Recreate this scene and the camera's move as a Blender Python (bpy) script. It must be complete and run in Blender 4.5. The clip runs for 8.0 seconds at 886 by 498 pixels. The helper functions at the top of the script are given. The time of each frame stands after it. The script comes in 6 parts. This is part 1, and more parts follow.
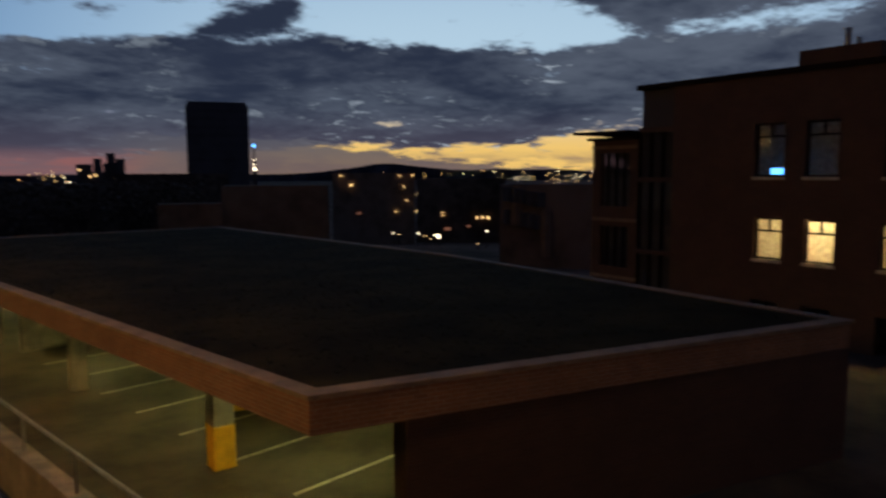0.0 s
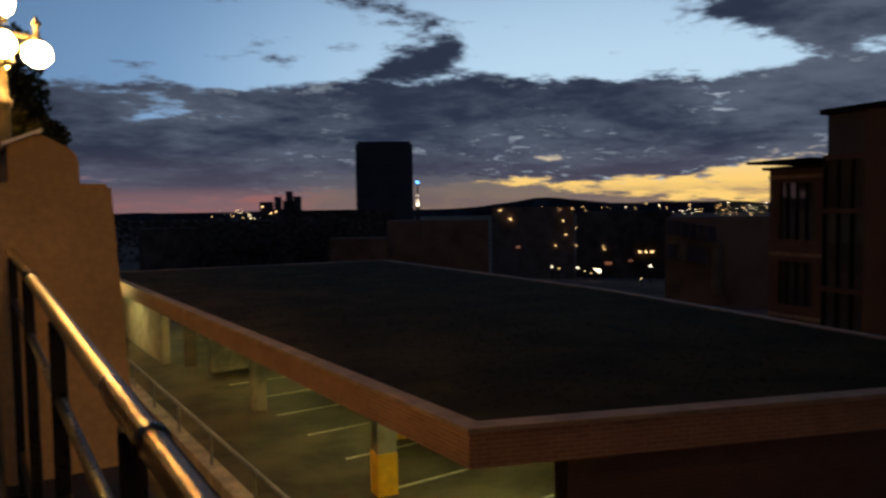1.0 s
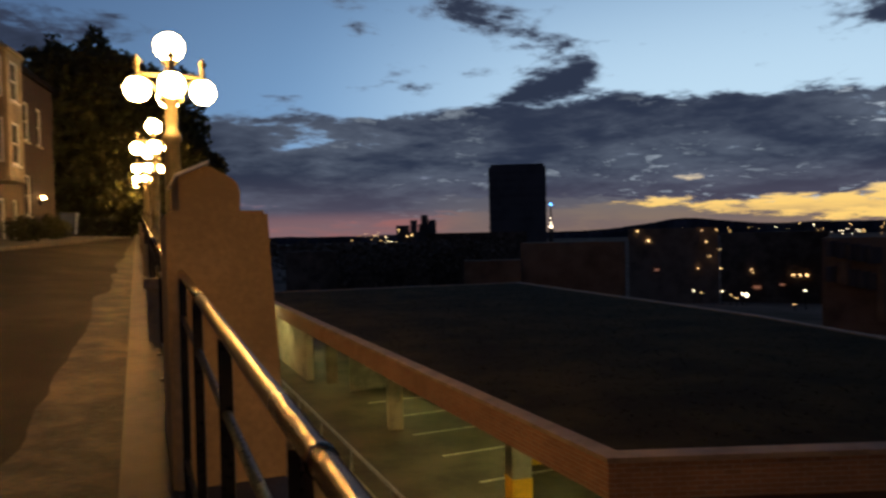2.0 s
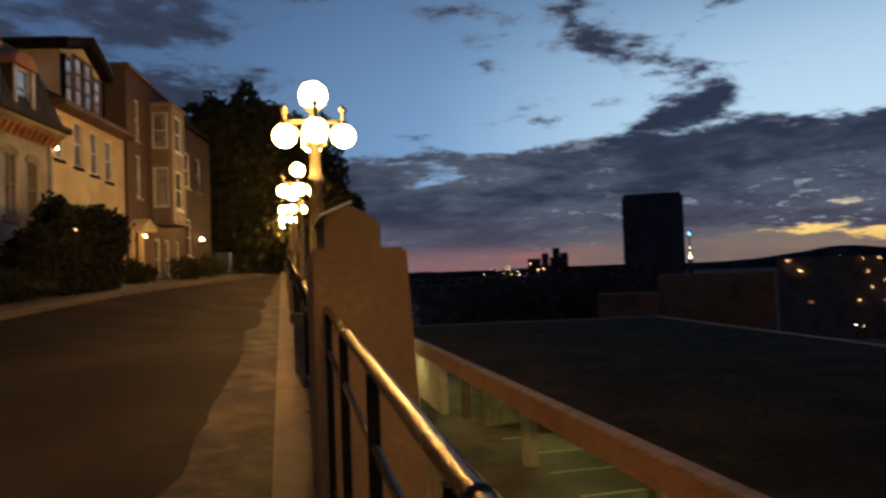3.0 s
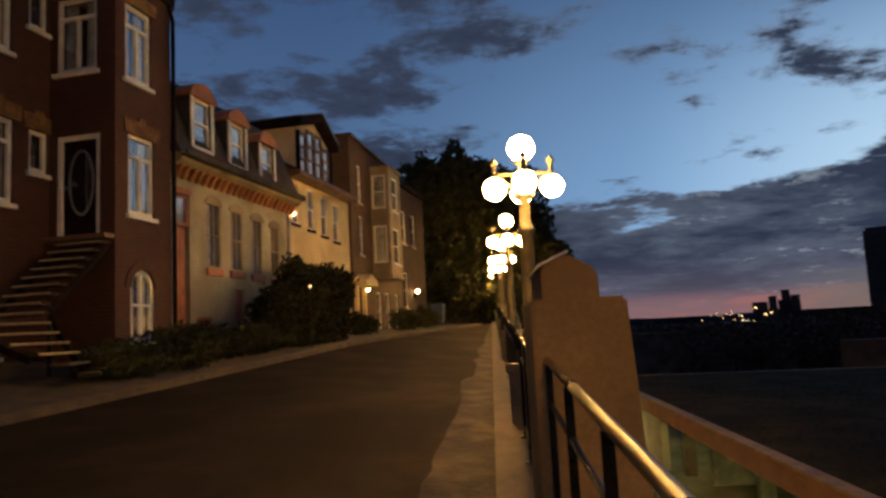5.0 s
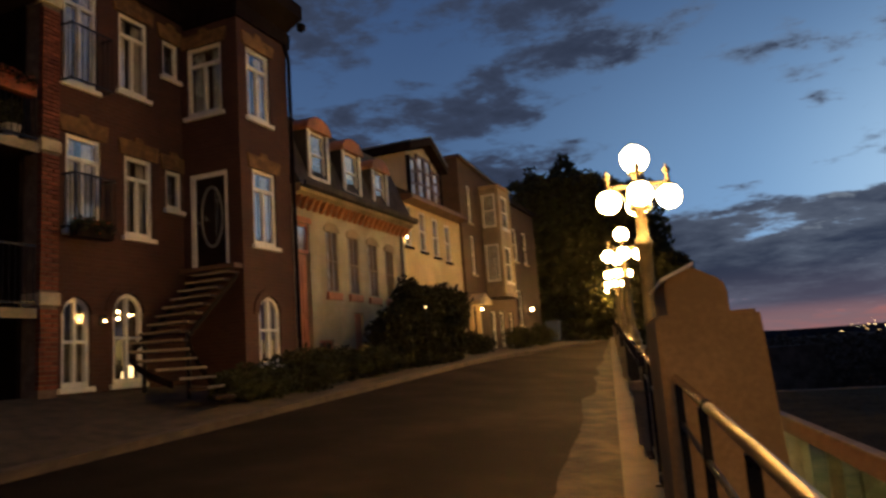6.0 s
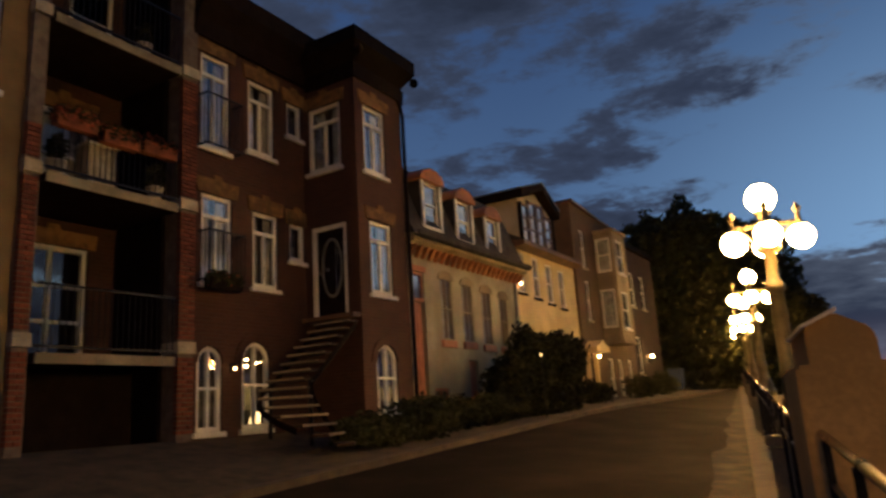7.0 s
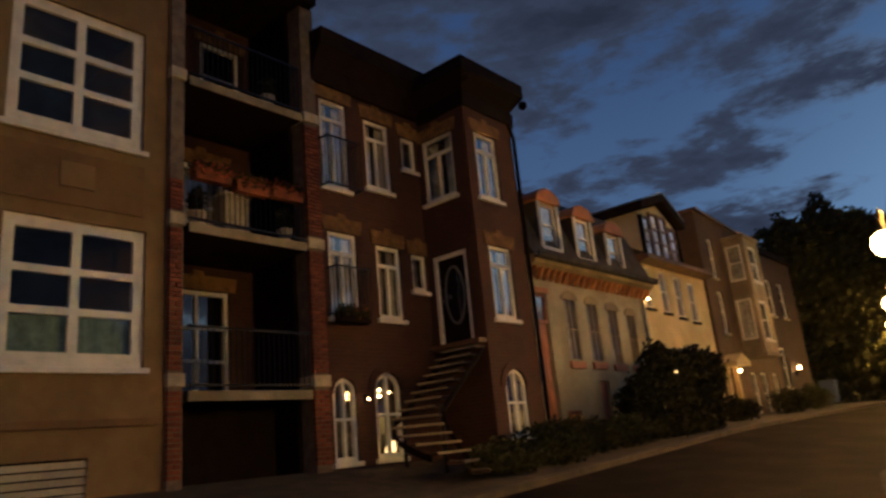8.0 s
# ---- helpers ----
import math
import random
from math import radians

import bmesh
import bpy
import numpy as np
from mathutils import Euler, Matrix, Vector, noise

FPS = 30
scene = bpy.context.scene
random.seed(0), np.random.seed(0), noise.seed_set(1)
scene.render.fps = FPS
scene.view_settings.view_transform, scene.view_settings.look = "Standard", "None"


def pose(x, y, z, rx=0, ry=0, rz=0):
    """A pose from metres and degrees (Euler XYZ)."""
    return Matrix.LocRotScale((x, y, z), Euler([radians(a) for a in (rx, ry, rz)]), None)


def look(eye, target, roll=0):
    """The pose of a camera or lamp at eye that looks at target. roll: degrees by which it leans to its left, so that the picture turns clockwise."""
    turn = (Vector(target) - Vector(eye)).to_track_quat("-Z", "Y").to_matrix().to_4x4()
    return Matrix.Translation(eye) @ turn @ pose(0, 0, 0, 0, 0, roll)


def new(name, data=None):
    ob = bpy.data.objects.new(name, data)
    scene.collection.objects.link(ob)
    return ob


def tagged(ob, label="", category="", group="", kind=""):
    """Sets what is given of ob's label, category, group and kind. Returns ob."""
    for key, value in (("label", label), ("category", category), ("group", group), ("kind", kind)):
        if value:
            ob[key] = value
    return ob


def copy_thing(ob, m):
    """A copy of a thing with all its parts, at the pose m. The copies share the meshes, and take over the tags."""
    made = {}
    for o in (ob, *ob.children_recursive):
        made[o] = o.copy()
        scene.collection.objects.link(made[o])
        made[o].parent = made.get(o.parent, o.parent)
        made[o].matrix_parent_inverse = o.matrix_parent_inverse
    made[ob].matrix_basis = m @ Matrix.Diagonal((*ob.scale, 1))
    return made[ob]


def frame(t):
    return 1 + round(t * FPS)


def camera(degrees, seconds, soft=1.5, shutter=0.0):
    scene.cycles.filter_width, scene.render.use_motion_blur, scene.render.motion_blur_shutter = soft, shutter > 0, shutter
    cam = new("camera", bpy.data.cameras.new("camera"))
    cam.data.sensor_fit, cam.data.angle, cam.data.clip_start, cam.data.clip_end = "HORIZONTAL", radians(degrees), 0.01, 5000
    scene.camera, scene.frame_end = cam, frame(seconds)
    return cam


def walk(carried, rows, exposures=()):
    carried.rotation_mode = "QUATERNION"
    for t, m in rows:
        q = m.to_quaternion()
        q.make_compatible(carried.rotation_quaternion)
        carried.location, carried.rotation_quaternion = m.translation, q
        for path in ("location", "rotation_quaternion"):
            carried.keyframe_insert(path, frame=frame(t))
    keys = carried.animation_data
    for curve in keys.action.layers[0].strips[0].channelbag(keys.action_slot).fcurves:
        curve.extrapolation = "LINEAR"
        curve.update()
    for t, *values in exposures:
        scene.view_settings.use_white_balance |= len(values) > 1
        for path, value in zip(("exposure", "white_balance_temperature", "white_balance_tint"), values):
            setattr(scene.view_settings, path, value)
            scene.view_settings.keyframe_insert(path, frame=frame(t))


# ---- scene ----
cam = camera(64.0, 8.0, soft=2.6, shutter=0.5)
PATH = [
    (0, (1.145, 0.731, 2.002), (2.355, 2.309, 1.792), -0.2),
    (0.5, (1.13, 0.75, 2.002), (2.133, 2.473, 1.845), -1.3),
    (1, (1.114, 0.766, 2.002), (1.949, 2.581, 1.891), -0.8),
    (1.5, (1.099, 0.781, 2.003), (1.762, 2.666, 1.926), -0.8),
    (2.8, (1.061, 0.807, 2.007), (1.256, 2.797, 2.047), -2),
    (3, (1.056, 0.809, 2.008), (1.179, 2.805, 2.073), -2.1),
    (3.5, (1.042, 0.814, 2.011), (0.988, 2.811, 2.117), -2.5),
    (4, (1.028, 0.817, 2.015), (0.833, 2.803, 2.151), -3.1),
    (5.3, (0.994, 0.813, 2.027), (0.476, 2.728, 2.28), -3.3),
    (5.5, (0.988, 0.811, 2.029), (0.418, 2.709, 2.298), -3.7),
    (6, (0.976, 0.805, 2.035), (0.239, 2.64, 2.331), -4.2),
    (6.5, (0.963, 0.796, 2.042), (0.111, 2.563, 2.432), -4),
    (7, (0.951, 0.784, 2.049), (-0.047, 2.459, 2.495), -3.7),
    (7.5, (0.939, 0.771, 2.057), (-0.187, 2.346, 2.559), -4.5),
    (8, (0.927, 0.755, 2.065), (-0.323, 2.222, 2.6), -5.4),
]
EXPOSURES = [(0.0, -0.05), (0.7, 0.10), (1.5, 0.18), (3.5, 0.22), (6.0, 0.24), (7.0, 0.18), (8.0, 0.10)]
walk(cam, [(t, look(eye, target, roll)) for t, eye, target, roll in PATH], EXPOSURES)

# ---- world: dusk sky with a bank of cloud over the sunset ----
def nd(tree, kind, **values):
    n = tree.nodes.new(kind)
    for k, v in values.items():
        if k in n.inputs:
            n.inputs[k].default_value = v
    return n


def math_node(tree, op, a, b=None, c=None, clamp=False):
    n = tree.nodes.new("ShaderNodeMath")
    n.operation, n.use_clamp = op, clamp
    for i, v in enumerate((a, b, c)):
        if v is None:
            continue
        if isinstance(v, (int, float)):
            n.inputs[i].default_value = v
        else:
            tree.links.new(v, n.inputs[i])
    return n.outputs[0]


def smooth(tree, v, lo, hi, a=0.0, b=1.0):
    n = tree.nodes.new("ShaderNodeMapRange")
    n.interpolation_type = "SMOOTHSTEP"
    tree.links.new(v, n.inputs[0])
    for k, q in zip((1, 2, 3, 4), (lo, hi, a, b)):
        n.inputs[k].default_value = q
    return n.outputs[0]


def mix_rgb(tree, f, a, b):
    n = tree.nodes.new("ShaderNodeMix")
    n.data_type = "RGBA"
    for i, v in ((0, f), (6, a), (7, b)):
        if isinstance(v, (int, float)):
            n.inputs[i].default_value = v
        elif isinstance(v, tuple):
            n.inputs[i].default_value = (*v, 1)
        else:
            tree.links.new(v, n.inputs[i])
    return n.outputs[2]


SUNSET = Vector((0.682, 0.731, 0.0))      # where the sun has gone down
world = bpy.data.worlds.new("dusk")
scene.world = world
world.use_nodes = True
wt = world.node_tree
wt.nodes.clear()
co = nd(wt, "ShaderNodeTexCoord").outputs["Generated"]
sep = nd(wt, "ShaderNodeSeparateXYZ")
wt.links.new(co, sep.inputs[0])
dx, dy, dz = sep.outputs
el = math_node(wt, "MAXIMUM", dz, 0.0)
toward = math_node(wt, "ADD", math_node(wt, "MULTIPLY", dx, SUNSET.x), math_node(wt, "MULTIPLY", dy, SUNSET.y))
warm = smooth(wt, toward, 0.86, 0.985)
broad = smooth(wt, toward, 0.72, 0.995)
# clear sky: pale over the sunset, deep blue away from it
high = mix_rgb(wt, smooth(wt, el, 0.1, 0.62), (0.21, 0.38, 0.62), (0.026, 0.060, 0.155))
high = mix_rgb(wt, smooth(wt, toward, 0.35, 0.96), mix_rgb(wt, 0.75, high, (0.026, 0.054, 0.138)), high)
high = mix_rgb(wt, math_node(wt, "MULTIPLY", broad, smooth(wt, el, 0.46, 0.14)), high, (0.47, 0.645, 0.79))
low = mix_rgb(wt, warm, (0.27, 0.115, 0.115), (0.90, 0.58, 0.17))
clear = mix_rgb(wt, smooth(wt, el, 0.03, 0.13), low, high)
# cloud: noise on a flat sheet overhead, so that it closes up towards the horizon
den = math_node(wt, "ADD", el, 0.16)
sheet = nd(wt, "ShaderNodeCombineXYZ")
wt.links.new(math_node(wt, "DIVIDE", dx, den), sheet.inputs[0])
wt.links.new(math_node(wt, "DIVIDE", dy, den), sheet.inputs[1])
wt.links.new(math_node(wt, "MULTIPLY", el, 3.0), sheet.inputs[2])
big = nd(wt, "ShaderNodeTexNoise", Scale=1.15, Detail=7.0, Roughness=0.56, Distortion=0.25)
wt.links.new(sheet.outputs[0], big.inputs["Vector"])
fine = nd(wt, "ShaderNodeTexNoise", Scale=5.6, Detail=7.0, Roughness=0.66, Distortion=0.2)
wt.links.new(sheet.outputs[0], fine.inputs["Vector"])
n = math_node(wt, "ADD", math_node(wt, "MULTIPLY", big.outputs[0], 0.72), math_node(wt, "MULTIPLY", fine.outputs[0], 0.28))
foot = math_node(wt, "SUBTRACT", el, math_node(wt, "MULTIPLY", warm, 0.029))
bank = math_node(wt, "MULTIPLY", smooth(wt, foot, 0.004, 0.036), smooth(wt, el, 0.182, 0.148))
cut = math_node(wt, "SUBTRACT", math_node(wt, "SUBTRACT", n, math_node(wt, "SUBTRACT", 0.536, smooth(wt, toward, 0.70, 0.0, 0.0, 0.085))), math_node(wt, "MULTIPLY", bank, -0.17))
east = math_node(wt, "ADD", math_node(wt, "MULTIPLY", dx, 0.985), math_node(wt, "MULTIPLY", dy, 0.174))
cut = math_node(wt, "ADD", cut, math_node(wt, "MULTIPLY", smooth(wt, east, 0.81, 0.87), math_node(wt, "ADD", smooth(wt, el, 0.06, 0.14, 0.0, 0.17), smooth(wt, el, 0.2, 0.36, 0.0, 0.14))))
upper = math_node(wt, "MULTIPLY", smooth(wt, el, 0.205, 0.24), smooth(wt, el, 0.38, 0.30))
cut = math_node(wt, "ADD", cut, math_node(wt, "MULTIPLY", math_node(wt, "MULTIPLY", upper, smooth(wt, toward, 0.66, 0.86)), 0.042))
cover = smooth(wt, cut, -0.012, 0.055)
cover = math_node(wt, "MULTIPLY", cover, smooth(wt, el, 0.012, 0.04, 0.35, 1.0))
body = mix_rgb(wt, smooth(wt, n, 0.36, 0.60), (0.088, 0.108, 0.15), (0.022, 0.031, 0.058))
shade = mix_rgb(wt, smooth(wt, cut, 0.0, 0.07), (0.125, 0.165, 0.24), body)
dim = mix_rgb(wt, smooth(wt, cut, 0.0, 0.16), (0.036, 0.050, 0.090), (0.018, 0.024, 0.042))
shade = mix_rgb(wt, smooth(wt, toward, 0.45, 0.86), dim, shade)
shade = mix_rgb(wt, math_node(wt, "MULTIPLY", smooth(wt, el, 0.1, 0.02), 0.55), shade, (0.10, 0.085, 0.12))
# torn bright gaps in the bank
fleck = math_node(wt, "MULTIPLY", smooth(wt, fine.outputs[0], 0.565, 0.64), math_node(wt, "MULTIPLY", smooth(wt, toward, 0.72, 0.95), math_node(wt, "MULTIPLY", smooth(wt, cut, 0.2, 0.06), smooth(wt, el, 0.185, 0.15))))
shade = mix_rgb(wt, math_node(wt, "MULTIPLY", fleck, 0.85), shade, (0.46, 0.54, 0.62))
sky = mix_rgb(wt, cover, clear, shade)
# torn low cloud just over the horizon
lowc = math_node(wt, "MULTIPLY", smooth(wt, el, 0.036, 0.014), smooth(wt, n, 0.40, 0.55))
sky = mix_rgb(wt, math_node(wt, "MULTIPLY", lowc, 0.8), sky, (0.17, 0.11, 0.125))
shelf = math_node(wt, "SUBTRACT", math_node(wt, "SUBTRACT", el, smooth(wt, east, 0.50, 0.90, 0.052, 0.002)), math_node(wt, "MULTIPLY", math_node(wt, "SUBTRACT", fine.outputs[0], 0.5), 0.05))
shelf = math_node(wt, "MULTIPLY", smooth(wt, shelf, 0.004, -0.004), smooth(wt, east, 0.33, 0.47))
sky = mix_rgb(wt, math_node(wt, "MULTIPLY", shelf, 0.92), sky, mix_rgb(wt, smooth(wt, el, 0.0, 0.05), (0.16, 0.115, 0.11), (0.10, 0.10, 0.125)))
bg = nd(wt, "ShaderNodeBackground", Strength=1.0)
wt.links.new(sky, bg.inputs[0])
wo = nd(wt, "ShaderNodeOutputWorld")
wt.links.new(bg.outputs[0], wo.inputs[0])


# ---- materials ----
def material(name, colour, rough=0.8, metal=0.0, vary=0.18, scale=3.0, grain=60.0, bump=0.15, spec=0.5, second=None):
    """A surface with stains (broad) and grain (fine), at real size."""
    m = bpy.data.materials.new(name)
    m.use_nodes = True
    t = m.node_tree
    b = t.nodes["Principled BSDF"]
    b.inputs["Roughness"].default_value, b.inputs["Metallic"].default_value = rough, metal
    b.inputs["Specular IOR Level"].default_value = spec
    g = nd(t, "ShaderNodeTexCoord").outputs["Object"]
    a = nd(t, "ShaderNodeTexNoise", Scale=scale, Detail=6.0, Roughness=0.6)
    f = nd(t, "ShaderNodeTexNoise", Scale=grain, Detail=3.0, Roughness=0.6)
    for n in (a, f):
        t.links.new(g, n.inputs["Vector"])
    w = math_node(t, "ADD", math_node(t, "MULTIPLY", a.outputs[0], 0.65), math_node(t, "MULTIPLY", f.outputs[0], 0.35))
    dark = second or tuple(c * (1 - 2.2 * vary) for c in colour)
    lite = tuple(min(1, c * (1 + vary)) for c in colour)
    r = nd(t, "ShaderNodeObjectInfo").outputs["Random"]
    w = math_node(t, "ADD", w, math_node(t, "MULTIPLY", math_node(t, "SUBTRACT", r, 0.5), 0.12))
    c = mix_rgb(t, smooth(t, w, 0.36, 0.64), dark, lite)
    t.links.new(c, b.inputs["Base Color"])
    t.links.new(smooth(t, f.outputs[0], 0.3, 0.7, max(0.03, rough - 0.1), min(1, rough + 0.1)), b.inputs["Roughness"])
    if bump:
        k = nd(t, "ShaderNodeBump", Strength=bump, Distance=0.01)
        t.links.new(w, k.inputs["Height"])
        t.links.new(k.outputs[0], b.inputs["Normal"])
    return m


def brick_material(name, c1, c2, mortar, length=0.21, height=0.075):
    """Bricks laid along y (or x) and z, with recessed joints and stains."""
    m = bpy.data.materials.new(name)
    m.use_nodes = True
    t = m.node_tree
    b = t.nodes["Principled BSDF"]
    b.inputs["Roughness"].default_value = 0.85
    g = nd(t, "ShaderNodeTexCoord").outputs["Object"]
    q = nd(t, "ShaderNodeSeparateXYZ")
    t.links.new(g, q.inputs[0])
    v = nd(t, "ShaderNodeCombineXYZ")
    t.links.new(math_node(t, "ADD", q.outputs[0], q.outputs[1]), v.inputs[0])
    t.links.new(q.outputs[2], v.inputs[1])
    k = nd(t, "ShaderNodeTexBrick", Scale=1.0)
    k.inputs["Brick Width"].default_value, k.inputs["Row Height"].default_value = length, height
    k.inputs["Mortar Size"].default_value, k.inputs["Mortar Smooth"].default_value = 0.006, 0.3
    for i, c in (("Color1", c1), ("Color2", c2), ("Mortar", mortar)):
        k.inputs[i].default_value = (*c, 1)
    t.links.new(v.outputs[0], k.inputs["Vector"])
    a = nd(t, "ShaderNodeTexNoise", Scale=0.9, Detail=6.0, Roughness=0.65)
    t.links.new(g, a.inputs["Vector"])
    c = mix_rgb(t, smooth(t, a.outputs[0], 0.35, 0.7, 0.0, 0.5), k.outputs[0], tuple(x * 0.45 for x in c1))
    t.links.new(c, b.inputs["Base Color"])
    u = nd(t, "ShaderNodeBump", Strength=0.5, Distance=0.008)
    t.links.new(math_node(t, "SUBTRACT", 1.0, k.outputs[1]), u.inputs["Height"])
    t.links.new(u.outputs[0], b.inputs["Normal"])
    return m


def glow_material(name, colour, strength):
    m = bpy.data.materials.new(name)
    m.use_nodes = True
    b = m.node_tree.nodes["Principled BSDF"]
    b.inputs["Base Color"].default_value = (0.8, 0.78, 0.7, 1)
    b.inputs["Emission Color"].default_value = (*colour, 1)
    b.inputs["Emission Strength"].default_value = strength
    return m


def glass_material(name, tint=(0.95, 0.965, 0.975), gloss=0.10):
    """A clear pane whose gloss grows towards grazing angles."""
    m = bpy.data.materials.new(name)
    m.use_nodes = True
    t = m.node_tree
    t.nodes.clear()
    o = nd(t, "ShaderNodeOutputMaterial")
    mix = nd(t, "ShaderNodeMixShader")
    tr = nd(t, "ShaderNodeBsdfTransparent")
    tr.inputs[0].default_value = (*tint, 1)
    gl = nd(t, "ShaderNodeBsdfGlossy", Roughness=0.03)
    fac = nd(t, "ShaderNodeLayerWeight").outputs["Facing"]
    fr = math_node(t, "ADD", math_node(t, "MULTIPLY", math_node(t, "POWER", fac, 4.0), 1.0 - gloss), gloss, clamp=True)
    wob = nd(t, "ShaderNodeTexNoise", Scale=2.2, Detail=1.0)
    t.links.new(nd(t, "ShaderNodeTexCoord").outputs["Object"], wob.inputs["Vector"])
    bp = nd(t, "ShaderNodeBump", Strength=0.05, Distance=0.02)
    t.links.new(wob.outputs[0], bp.inputs["Height"])
    t.links.new(bp.outputs[0], gl.inputs["Normal"])
    t.links.new(fr, mix.inputs[0])
    t.links.new(tr.outputs[0], mix.inputs[1])
    t.links.new(gl.outputs[0], mix.inputs[2])
    t.links.new(mix.outputs[0], o.inputs[0])
    return m


